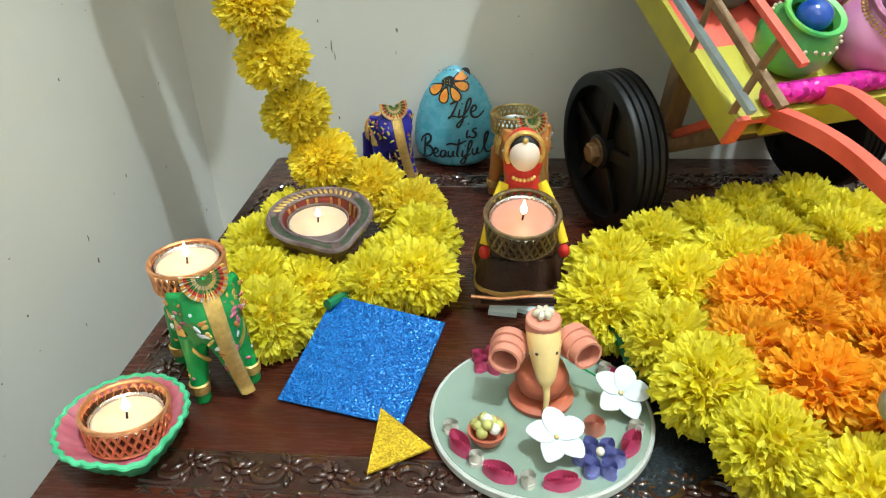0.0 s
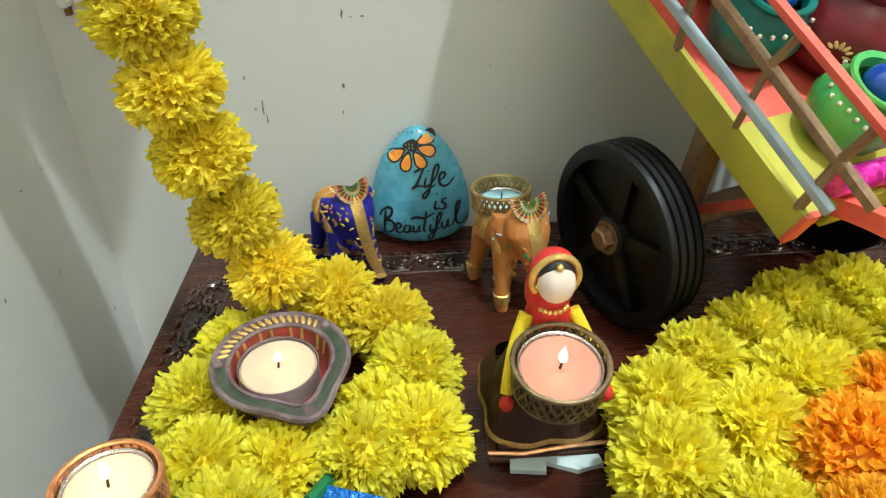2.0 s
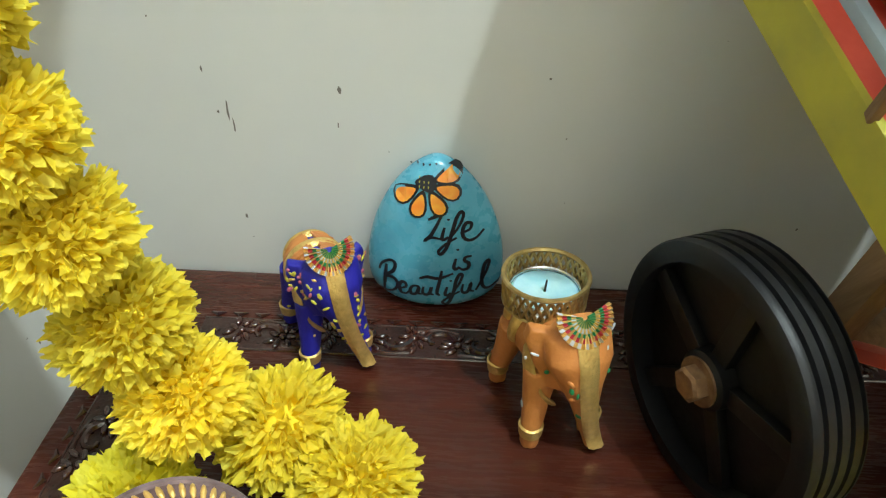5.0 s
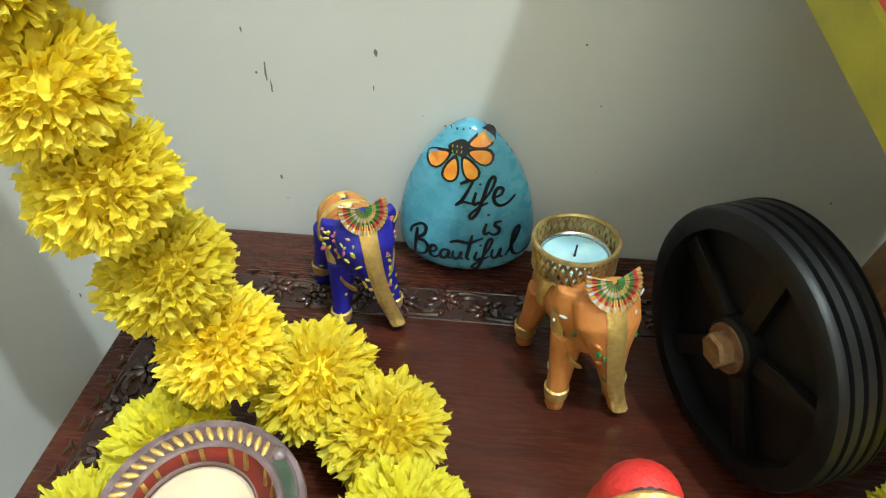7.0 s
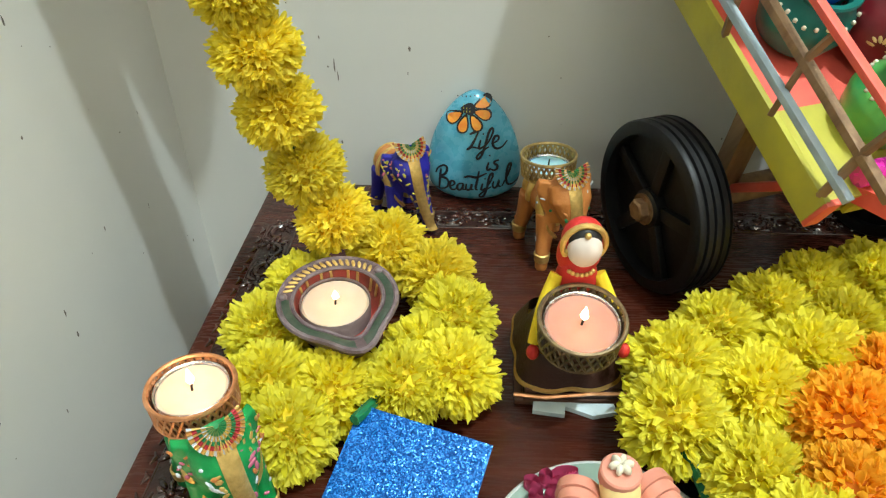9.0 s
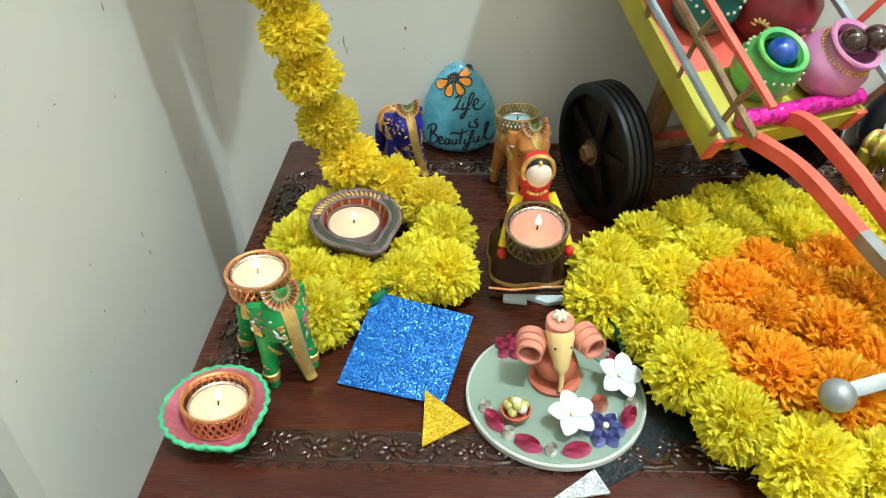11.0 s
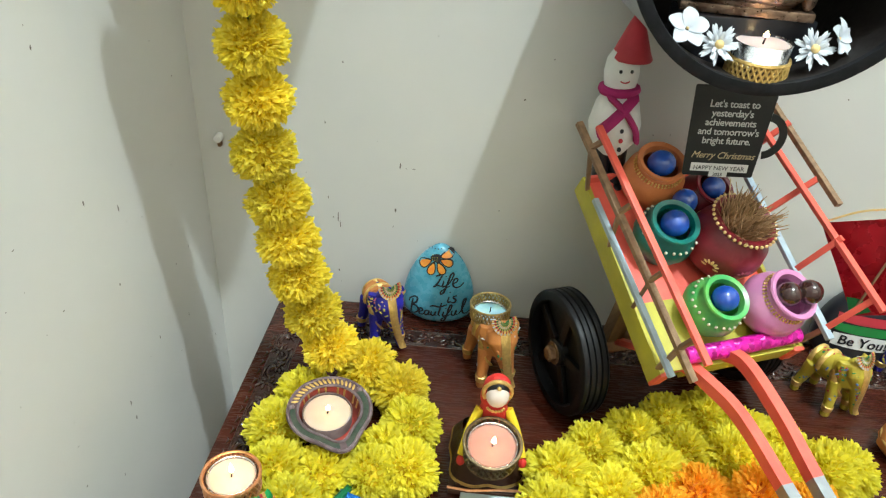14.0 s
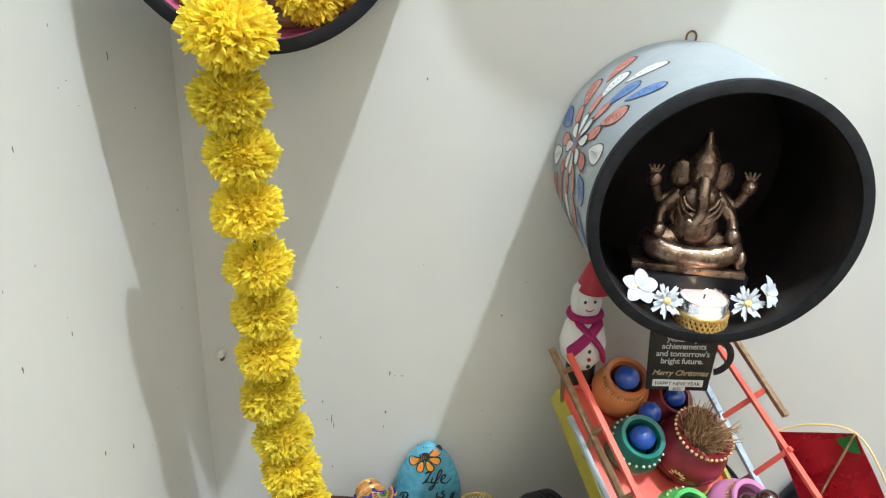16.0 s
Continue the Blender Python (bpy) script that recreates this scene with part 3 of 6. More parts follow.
ora_ring = [(0.470, -0.262), (0.436, -0.296), (0.422, -0.336), (0.456, -0.308), (0.488, -0.288), (0.518, -0.262), (0.496, -0.328), (0.444, -0.364),
            (0.524, -0.298), (0.514, -0.358), (0.474, -0.384), (0.554, -0.276), (0.556, -0.324), (0.514, -0.396), (0.550, -0.372), (0.585, -0.300), (0.590, -0.345)]
rangoli = thing("marigold_garland", pose(0.5, -0.3, 0.5), "lemon-yellow artificial marigold garland coiled in a ring", "garland")
for x, y in yel_ring:
    bloom(rangoli, LEM, (x - 0.5, y + 0.3, 0.026 + frng.uniform(0, 0.004)), (frng.uniform(-0.5, 0.5), frng.uniform(-0.6, 0.2), 1), frng.uniform(0.98, 1.12))
bm = bmesh.new()
add_tube(bm, [(x - 0.5, y + 0.3, 0.018) for x, y in yel_ring[:14]], 0.0018, 6)
part("string", bm, "green_tape", rangoli, "green tape-wrapped string")
bm = bmesh.new()
add_tube(bm, smooth_line([(-0.148, -0.005, 0.030), (-0.140, -0.020, 0.022), (-0.134, -0.036, 0.012)], 4), 0.0034, 8)
part("stem_end", bm, "green_tape", rangoli, "green tape-wrapped stem end")
rangoli_o = thing("marigold_garland", pose(0.5, -0.32, 0.5), "orange artificial marigold garland heaped inside the yellow ring", "garland")
for x, y in ora_ring:
    bloom(rangoli_o, ORA, (x - 0.5, y + 0.32, 0.030 + frng.uniform(0, 0.008)), (frng.uniform(-0.5, 0.5), frng.uniform(-0.6, 0.2), 1), frng.uniform(0.98, 1.12))
bm = bmesh.new()
add_tube(bm, [(x - 0.5, y + 0.32, 0.020) for x, y in ora_ring], 0.0018, 6)
part("string", bm, "green_tape", rangoli_o, "green tape-wrapped string")

# ---- candles and holders ----
def tealight(parent, m, r=0.019, h=0.012, wax="wax", lit=True, power=0.012, cup="tin", flame=1.0):
    """Wax in a thin cup with a wick; a lit one has a flame and its light."""
    c = new("tealight")
    c.parent, c.matrix_basis = parent, m
    me_bm = bmesh.new()
    add_lathe(me_bm, [(0, 0), (r, 0), (r + 0.0004, h), (r - 0.0002, h), (r - 0.0004, h - 0.002)], Matrix(), 36)
    me = bpy.data.meshes.new("tealight")
    me_bm.to_mesh(me); me_bm.free()
    me.materials.append(M[cup])
    me.polygons.foreach_set("use_smooth", [True] * len(me.polygons))
    bpy.data.objects.remove(c)
    c = new("tealight", me)
    c.parent, c.matrix_basis = parent, m
    b = bmesh.new()
    add_lathe(b, [(r - 0.0006, 0.001), (r - 0.0006, h - 0.0022), (r - 0.002, h - 0.0012), (r * 0.5, h - 0.0018), (0.003, h - 0.0024), (0, h - 0.0024)], Matrix(), 36)
    part("wax", b, wax, c, "pale candle wax")
    b = bmesh.new()
    add_tube(b, [(0, 0, h - 0.003), (0.0003, 0, h), (0.0009, 0.0003, h + 0.004)], [0.0007, 0.0006, 0.0005], 6)
    part("wick", b, "wick", c)
    if lit:
        b = bmesh.new()
        k = 0.0095 * flame
        add_lathe(b, [(0, 0), (0.0011, 0.1 * k), (0.0021, 0.3 * k), (0.0019, 0.5 * k), (0.0010, 0.8 * k), (0, 1.15 * k)], pose(0.0006, 0, h + 0.002), 12)
        f = part("flame", b, "flame", c, "small yellow candle flame")
        f.visible_shadow = False
        CANDLES.append((c, Vector((0.0006, 0, h + 0.009)), power))
    return c
CANDLES = []

def lattice_cup(parent, m, r=0.0225, h=0.018, colour="copper", n=22, flare=1.06, rows=3):
    """Pierced metal ring of crossing strips between two beaded rims."""
    n = int(n * 1.35)
    b = bmesh.new()
    def pt(a, z):
        k = 1 + (flare - 1) * z / h
        return Vector((r * k * math.cos(a), r * k * math.sin(a), z))
    for i in range(n):
        for s in (-1, 1):
            for row in range(rows):
                a0 = 2 * math.pi * (i + 0.5 * (row % 2)) / n
                z0, z1 = h * (0.08 + 0.84 * row / rows), h * (0.08 + 0.84 * (row + 1) / rows)
                add_tube(b, [pt(a0, z0), pt(a0 + s * math.pi / n, z1)], 0.00095, 5)
    lat = part("lattice_cup", b, colour, parent)
    lat.matrix_basis = m
    for z, w in ((0.0008, 0.0011), (h, 0.0013)):
        b = bmesh.new()
        k = 1 + (flare - 1) * z / h
        add_tube(b, [(r * k * math.cos(2 * math.pi * i / 48), r * k * math.sin(2 * math.pi * i / 48), z) for i in range(49)], w, 6)
        part("rim", b, colour, lat)
    b = bmesh.new()
    add_lathe(b, [(0, 0), (r * 0.98, 0), (r * 0.98, 0.0012), (0, 0.0012)], Matrix(), 32)
    if colour != "brass":
        add_lathe(b, [(r * 0.965, 0.001), (r * 0.965 * (1 + (flare - 1) * 0.8), h * 0.8)], Matrix(), 32)
    part("cup_lining", b, "lining" if colour != "gold" else "old_gold", lat, "dark inside of the cup")
    return lat

def diya(name, m, R, h, rim, inside, label, tip=0.28, tip_a=-1.0, scallops=0, lip=0.80):
    d = thing(name, m, label, "oil lamp")
    def shape(a):
        da = (a - tip_a + math.pi) % (2 * math.pi) - math.pi
        k = 1 + tip * math.exp(-(da / 0.34) ** 2)
        return k + (0.055 * abs(math.sin(scallops * a / 2)) if scallops else 0.0)
    b = bmesh.new()
    add_lathe(b, [(0, 0), (R * 0.62, 0), (R * 0.72, h * 0.15), (R * 0.95, h * 0.8), (R, h * 0.94), (R * 0.985, h)], Matrix(), 96, 0, shape)
    part("bowl", b, rim, d)
    b = bmesh.new()
    add_lathe(b, [(R * 0.985, h), (R * 0.93, h * 1.02), (R * lip, h * 0.97)], Matrix(), 96, 0, shape)
    part("rim", b, rim, d)
    b = bmesh.new()
    add_lathe(b, [(R * lip, h * 0.97), (R * 0.70, h * 0.55), (R * 0.55, h * 0.28), (0, h * 0.25)], Matrix(), 96, 0, shape)
    part("inside", b, inside, d, "painted inside of the bowl")
    return d

d1 = diya("clay_diya", place(0.099, -0.384), 0.0325, 0.019, "clay_green", "clay_pink", "leaf-shaped pink clay lamp with scalloped green rim", 0.22, math.radians(-52), 26, 0.91)
lc = lattice_cup(d1, pose(0, 0.002, 0.0055, -4, 3), 0.0205, 0.0165, "copper", 22, 1.05)
tealight(lc, pose(0, 0, 0.0015), 0.0184, 0.010, "wax", True, 0.014)

d2 = diya("clay_diya", pose(0.168, -0.224, 0.5305, 5, 2, 0), 0.0350, 0.022, "clay_grey", "clay_red", "purple-brown and green painted clay lamp with red inside, resting on flowers", 0.30, math.radians(-62), 0, 0.74)
tealight(d2, pose(-0.002, 0.0, 0.0065), 0.0205, 0.0120, "wax", True, 0.003, "clay_brown", 0.65)
def d2_edge(a):
    da = (a - math.radians(-62) + math.pi) % (2 * math.pi) - math.pi
    return 0.0350 * (1 + 0.30 * math.exp(-(da / 0.34) ** 2))
for k, z, w in ((0.975, 0.0219, 0.0017), (0.755, 0.0214, 0.0013)):
    b = bmesh.new()
    add_tube(b, [(k * d2_edge(a) * math.cos(a), k * d2_edge(a) * math.sin(a), z) for a in [2 * math.pi * i / 90 for i in range(91)]], w, 6)
    part("piping", b, "clay_pipe", d2, "silvery mauve clay piping")
for a0, a1 in ((-58, 48), (-170, -66)):
    b, prev = bmesh.new(), None
    for i in range(31):
        a = math.radians(a0 + (a1 - a0) * i / 30)
        row = [b.verts.new((k * d2_edge(a) * math.cos(a), k * d2_edge(a) * math.sin(a), 0.0225 + z)) for k, z in ((0.80, -0.0004), (0.87, 0.0004), (0.94, -0.0002))]
        if prev:
            b.faces.new((prev[0], row[0], row[1], prev[1])), b.faces.new((prev[1], row[1], row[2], prev[2]))
        prev = row
    bmesh.ops.recalc_face_normals(b, faces=b.faces[:])
    part("green_panel", b, "clay_dark_green", d2, "dark green painted panel on the rim")
b = bmesh.new()
for i in range(17):
    a = math.radians(60 + i * 7.2)
    add_ball(b, (0.0034, 0.0012, 0.0009), pose(0.0302 * math.cos(a), 0.0302 * math.sin(a), 0.0222, 0, 0, math.degrees(a) + 24), 0, 8)
part("painted_leaves", b, "gold", d2, "row of gold painted strokes")
for a in (50, 186):
    b = bmesh.new()
    add_ball(b, (0.0030, 0.0030, 0.0024), pose(0.0322 * math.cos(math.radians(a)), 0.0322 * math.sin(math.radians(a)), 0.0224), 0, 12)
    part("scroll_knob", b, "clay_pipe", d2, "mauve clay scroll end")
b = bmesh.new()
for i in range(9):
    a = math.radians(10 + i * 19 + 5 * (i % 2))
    bar(b, (0.0255 * math.cos(a), 0.0255 * math.sin(a), 0.0205), (0.0236 * math.cos(a), 0.0236 * math.sin(a), 0.0115), 0.0016, 0.0010, 0, 0.0)
part("inner_stripes", b, "gold", d2, "gold strokes down the red inside")
# ---- elephants ----
def loft(bm, rows, seg=18):
    """A soft tapering form: rows of (x, y, z, half width, half thickness) in the plane of symmetry."""
    rings, fronts = [], []
    for k, (x, y, z, hw, ht) in enumerate(rows):
        p, q = rows[max(k - 1, 0)], rows[min(k + 1, len(rows) - 1)]
        d = Vector((0, q[1] - p[1], q[2] - p[2])).normalized()
        n = Vector((0, d.z, -d.y))
        c = Vector((x, y, z))
        rings.append([bm.verts.new(c + Vector((hw * math.cos(a), 0, 0)) + n * ht * math.sin(a)) for a in [2 * math.pi * i / seg for i in range(seg)]])
        fronts.append((c + n * ht, c - n * ht))
    for a, b in zip(rings, rings[1:]):
        for i in range(seg):
            bm.faces.new((a[i], a[(i + 1) % seg], b[(i + 1) % seg], b[i]))
    bm.faces.new(rings[0][::-1]), bm.faces.new(rings[-1])
    bmesh.ops.recalc_face_normals(bm, faces=bm.faces[:])
    return [min(f, key=lambda v: v.y) for f in fronts]

def hull(bm, pts):
    b2 = bmesh.new()
    for p in pts:
        b2.verts.new(p)
    bmesh.ops.convex_hull(b2, input=b2.verts[:])
    bmesh.ops.recalc_face_normals(b2, faces=b2.faces[:])
    merge(bm, b2)

def elephant(m, cloth, label, prints, holder=None, tilt=0.0, wax="wax", lit=False, size=1.0, cup=0.0198, swing=0.012, busy=60, fringe=None):
    """Stuffed cloth elephant: wedge-shaped head with flared ears, long trunk swung to one side, four legs."""
    e = thing("elephant_figurine", m @ Matrix.Diagonal((size, size, size, 1)), label, "elephant figurine", "cloth elephants")
    b = bmesh.new()
    add_ball(b, (0.0165, 0.0255, 0.0175), pose(0, 0.011, 0.0490), 0, 20)
    add_ball(b, (0.0140, 0.0160, 0.0150), pose(0, -0.006, 0.0560), 0, 16)
    rows = [(0, -0.0115, 0.0785, 0.0090, 0.0060), (0, -0.0180, 0.0735, 0.0160, 0.0100), (0, -0.0225, 0.0630, 0.0165, 0.0108), (0.10 * swing, -0.0255, 0.0500, 0.0105, 0.0092),
            (0.32 * swing, -0.0268, 0.0360, 0.0070, 0.0068), (0.60 * swing, -0.0264, 0.0220, 0.0055, 0.0052), (0.88 * swing, -0.0262, 0.0100, 0.0048, 0.0042), (1.0 * swing, -0.0290, 0.0036, 0.0046, 0.0036)]
    fronts = loft(b, rows)
    legs = [(sx * 0.0110, y0, sx * 0.0158, y1) for sx in (-1, 1) for y0, y1 in ((-0.0090, -0.0155), (0.0230, 0.0300))]
    for x0, y0, x1, y1 in legs:
        add_tube(b, [(x0, y0, 0.046), ((x0 + x1) / 2, (y0 + y1) / 2, 0.026), (x1, y1, 0.010), (x1, y1, 0.0)], [0.0088, 0.0066, 0.0052, 0.0050], 14)
    for sx in (-1, 1):
        ear = [(sx * 0.008, -0.0215, 0.0765), (sx * 0.0205, -0.0125, 0.0765), (sx * 0.0222, -0.0115, 0.0690), (sx * 0.0175, -0.0130, 0.0540), (sx * 0.0115, -0.0190, 0.0420), (sx * 0.008, -0.0260, 0.0460)]
        hull(b, ear + [(x - sx * 0.0010, y + 0.0062, z) for x, y, z in ear])
    body = part("body", b, cloth, e)
    rm = body.modifiers.new("fuse", "REMESH")
    rm.mode, rm.voxel_size, rm.use_smooth_shade = "VOXEL", 0.0010, True
    sm = body.modifiers.new("soften", "SMOOTH")
    sm.iterations = 5
    # ribbon from the forehead to the trunk's tip
    b = bmesh.new()
    line = smooth_line([f + Vector((0, -0.0006, 0.0003)) for f in fronts[1:]], 5)
    prev = None
    for i, p in enumerate(line):
        w = 0.0050 - 0.0008 * i / len(line)
        row = [b.verts.new((p.x + k * w, p.y + (0.0013 if abs(k) == 1 else 0.0), p.z)) for k in (-1, -0.5, 0.5, 1)]
        if prev:
            for k in range(3):
                b.faces.new((prev[k], prev[k + 1], row[k + 1], row[k]))
        prev = row
    bmesh.ops.recalc_face_normals(b, faces=b.faces[:])
    bmesh.ops.solidify(b, geom=b.faces[:], thickness=0.0007)
    part("trunk_ribbon", b, "gold", e, "gold ribbon down the trunk")
    # pleated fan over the forehead
    b = bmesh.new()
    hp = pose(0, -0.0222, 0.0866, 56, 0, 0) @ Matrix.Diagonal((0.88, 0.92, 1, 1))
    n = 52
    for ring, (r0, r1, mi) in enumerate(((0.0015, 0.0052, 1), (0.0052, 0.0078, 0), (0.0078, 0.0100, 1), (0.0100, 0.0124, 2), (0.0124, 0.0150, 0))):
        for i in range(n):
            a0, a1 = math.radians(-200 + 220 * i / n), math.radians(-200 + 220 * (i + 1) / n)
            z0, z1 = (0.0011 if i % 2 else -0.0005), (-0.0005 if i % 2 else 0.0011)
            f = b.faces.new([b.verts.new(hp @ Vector((r * math.cos(a), r * math.sin(a), z * r / 0.012 - 3.0 * r * r))) for r, a, z in ((r0, a0, z0), (r1, a0, z0), (r1, a1, z1), (r0, a1, z1))])
            f.material_index = (3 if i % 4 == 0 else 0) if ring in (1, 4) else (0 if i % 4 == 0 else mi)
    bmesh.ops.remove_doubles(b, verts=b.verts[:], dist=2e-5)
    bmesh.ops.solidify(b, geom=b.faces[:], thickness=0.0006)
    part("headdress", b, ["gold", "pat_g", "red", "pat_w"], e, "pleated gold, green and red headdress")
    for x0, y0, x1, y1 in legs:
        b = bmesh.new()
        add_lathe(b, [(0.0050, 0.0070), (0.0058, 0.0078), (0.0064, 0.0142), (0.0054, 0.0150)], pose(x1, y1, 0), 18)
        part("leg_band", b, "gold", e, "gold band round the leg")
    for sx in (-1, 1):
        b = bmesh.new()
        add_tube(b, smooth_line([(sx * 0.0165, -0.0060, 0.060), (sx * 0.0175, -0.0090, 0.048), (sx * 0.0145, -0.0150, 0.036), (sx * 0.0070, -0.0175, 0.028)], 4), [0.0030] + [0.0046] * 11 + [0.0030], 8, 0, 0.30)
        part("side_ribbon", b, "gold", e, "gold ribbon behind the ear")
    for k in (0.002, 0.016):
        q = math.sqrt(1 - (k / 0.0275) ** 2)
        b = bmesh.new()
        ringp = [(0.0180 * q * math.sin(a), 0.011 + k, 0.0490 + 0.0185 * q * math.cos(a)) for a in [math.radians(-100 + 10 * i) for i in range(21)]]
        add_tube(b, ringp, 0.0030, 6, 0, 0.35)
        part("saddle_band", b, "gold", e, "gold cloth band across the back")
    if fringe:
        b, g = bmesh.new(), random.Random(21)
        for i in range(90):
            a, y = g.choice((-1, 1)) * g.uniform(0.5, 1.0), g.uniform(-0.010, 0.030)
            k = math.sqrt(max(0.05, 1 - ((y - 0.011) / 0.029) ** 2))
            p = [Vector((0.0182 * k * math.sin(t), y + g.uniform(-0.001, 0.001), 0.0490 + 0.0187 * k * math.cos(t))) for t in (a * 0.2, a * 0.7, a * 1.15, a * 1.5)]
            add_tube(b, p, [0.0011, 0.0011, 0.0009, 0.0005], 5)
        part("saddle_fringe", b, fringe, e, "tan thread fringe over the back")["kind"] = "stuff"
    b, g = bmesh.new(), random.Random(len(label))
    def dab(p, nrm, big=1.0):
        q = Matrix.Translation(p) @ Vector(nrm).normalized().to_track_quat("Z", "Y").to_matrix().to_4x4() @ pose(0, 0, 0, 0, 0, g.uniform(0, 180))
        add_ball(b, (big * g.uniform(0.0010, 0.0026), big * g.uniform(0.0007, 0.0014), 0.0006), q, g.randrange(len(prints)), 6)
    for i in range(busy):
        a, y = g.uniform(-2.0, 2.0), g.uniform(-0.010, 0.034)
        k = math.sqrt(max(0.04, 1 - ((y - 0.011) / 0.0265) ** 2))
        dab(Vector((0.0172 * k * math.sin(a), y, 0.0490 + 0.0177 * k * math.cos(a))), (math.sin(a), (y - 0.011) * 20, math.cos(a)), 1.3)
    for i in range(busy // 2):
        k = g.randrange(1, 5)
        t = g.random()
        x0, y0, z0, hw, ht = [u * (1 - t) + v * t for u, v in zip(rows[k], rows[k + 1])]
        u = g.choice((-1, 1)) * g.uniform(0.45, 0.9)
        dab(Vector((x0 + hw * u, y0 - ht * math.sqrt(1 - u * u), z0)), (u, -1, 0.1), 1.4 if lit else 1.0)
        sx, v = g.choice((-1, 1)), g.random()
        dab(Vector((sx * (0.0140 + 0.0080 * v), -0.0205 + 0.0080 * v, g.uniform(0.055, 0.074))), (sx * 0.6, -1, 0), 1.0)
        x0, y0, x1, y1 = g.choice(legs)
        an, z = g.uniform(0, 6.28), g.uniform(0.016, 0.036)
        w = min(1.0, (z - 0.010) / 0.036)
        rr = 0.0052 + 0.0026 * w
        dab(Vector((x1 + (x0 - x1) * w + rr * math.cos(an), y1 + (y0 - y1) * w + rr * math.sin(an), z)), (math.cos(an), math.sin(an), 0), 1.0)
    part("printed_pattern", b, prints, e, "small printed motifs")["kind"] = "stuff"
    if holder:
        lc = lattice_cup(e, pose(0, 0.0175, 0.0640, tilt), cup, 0.0155, holder, 24, 1.04)
        if lit:
            tealight(lc, pose(0, 0, 0.002), cup - 0.0024, 0.0125, wax, True, 0.014)
        else:
            tealight(lc, pose(0, 0, 0.0015), cup - 0.0024, 0.006, wax, False)
    return e

def facing(dx, dy):
    return math.degrees(math.atan2(dx, -dy))
elephant(place(0.1893, -0.0643, TOP, facing(0.47, -0.88)), "blue_cloth", "royal blue silk elephant with gold trim and tan fringe", ["pat_y", "pat_y", "gold", "pat_p"], size=0.90, swing=0.0140, fringe="tan_cloth")
elephant(place(0.3043, -0.1045, TOP, facing(0.35, -0.94)), "tan_cloth", "tan silk elephant carrying a gold lattice cup with blue wax", ["pat_g", "tan_cloth", "pat_w"], "brass", -2, "wax_blue", size=0.94, swing=0.0130, busy=14)
elephant(place(0.1283, -0.3302, TOP, facing(0.62, -0.78)), "green_cloth", "green floral elephant carrying a copper cup with a lit candle", ["pat_w", "pat_p", "tan_cloth", "gold"], "copper", 0, "wax", True, 0.92, 0.0212, swing=0.0080)
elephant(place(0.6390, -0.1000, TOP, facing(0.45, -0.89)), "yel_cloth", "mustard yellow silk elephant with gold trim", ["pat_g", "red", "fol_blue"], size=0.85, swing=0.0150)
elephant(place(0.742, -0.060, TOP, facing(0.40, -0.92)), "blue_cloth", "royal blue silk elephant beside the black painted stone", ["pat_y", "gold"], size=0.9)

# ---- painted stones ----
def stone(m, W, H, D, colour, label):
    """A flattened egg-shaped pebble standing on its broad end, and the function of its front face."""
    t = thing("painted_stone", m, label, "painted stone")
    def half(s):
        return W * (max(0.0, 1 - abs((s - 0.30) / 0.70) ** 1.85) ** 0.60 if s > 0.30 else max(0.0, 1 - ((0.30 - s) / 0.30) ** 3.2) ** 0.45)
    def front(x, s):
        w = max(half(s), 1e-5)
        q = min(abs(x) / w, 1.0)
        return -D * (half(s) / W) ** 0.55 * math.sqrt(max(0.0, 1 - q ** 2.4)) + D * 0.55 * s
    b = bmesh.new()
    rings, n = [], 40
    for k in range(27):
        s = 0.5 - 0.5 * math.cos(math.pi * k / 26)
        ring = []
        for i in range(n):
            a = 2 * math.pi * i / n
            x = half(s) * math.cos(a)
            f = front(x, s)
            mid = D * 0.55 * s
            ring.append(b.verts.new((x, mid + (f - mid) * math.copysign(1, math.sin(a)) * -1 if abs(math.sin(a)) > 1e-6 else mid, s * H)))
        rings.append(ring)
    for p, q in zip(rings, rings[1:]):
        for i in range(n):
            try:
                b.faces.new((p[i], p[(i + 1) % n], q[(i + 1) % n], q[i]))
            except ValueError:
                pass
    bmesh.ops.remove_doubles(b, verts=b.verts[:], dist=2e-5)
    bmesh.ops.recalc_face_normals(b, faces=b.faces[:])
    ob = part("pebble", b, colour, t)
    ob.data.shade_smooth()
    def lay(b2, name, material, label="", lift=0.0005):
        """Lay a flat drawing in (x, z) over the front face."""
        bmesh.ops.subdivide_edges(b2, edges=[e for e in b2.edges if e.calc_length() > 0.006], cuts=2)
        bmesh.ops.triangulate(b2, faces=b2.faces[:])
        for v in b2.verts:
            x, z = v.co.x, v.co.y
            v.co = Vector((x, front(x, min(max(z / H, 0.01), 0.99)) - lift, z))
        return part(name, b2, material, t, label, smooth=False)
    return t, lay

def petal_shape(cx, cy, ang, length, width, n=14):
    pts = []
    for k in range(n):
        a = 2 * math.pi * k / n
        u, v = length / 2 * (1 + math.cos(a)), width / 2 * math.sin(a) * (0.75 + 0.35 * math.cos(a))
        pts.append((cx + u * math.cos(ang) - v * math.sin(ang), cy + u * math.sin(ang) + v * math.cos(ang)))
    return pts

def flat(shapes):
    b = bmesh.new()
    for sh in shapes:
        b.faces.new([b.verts.new((x, y, 0)) for x, y in sh])
    return b

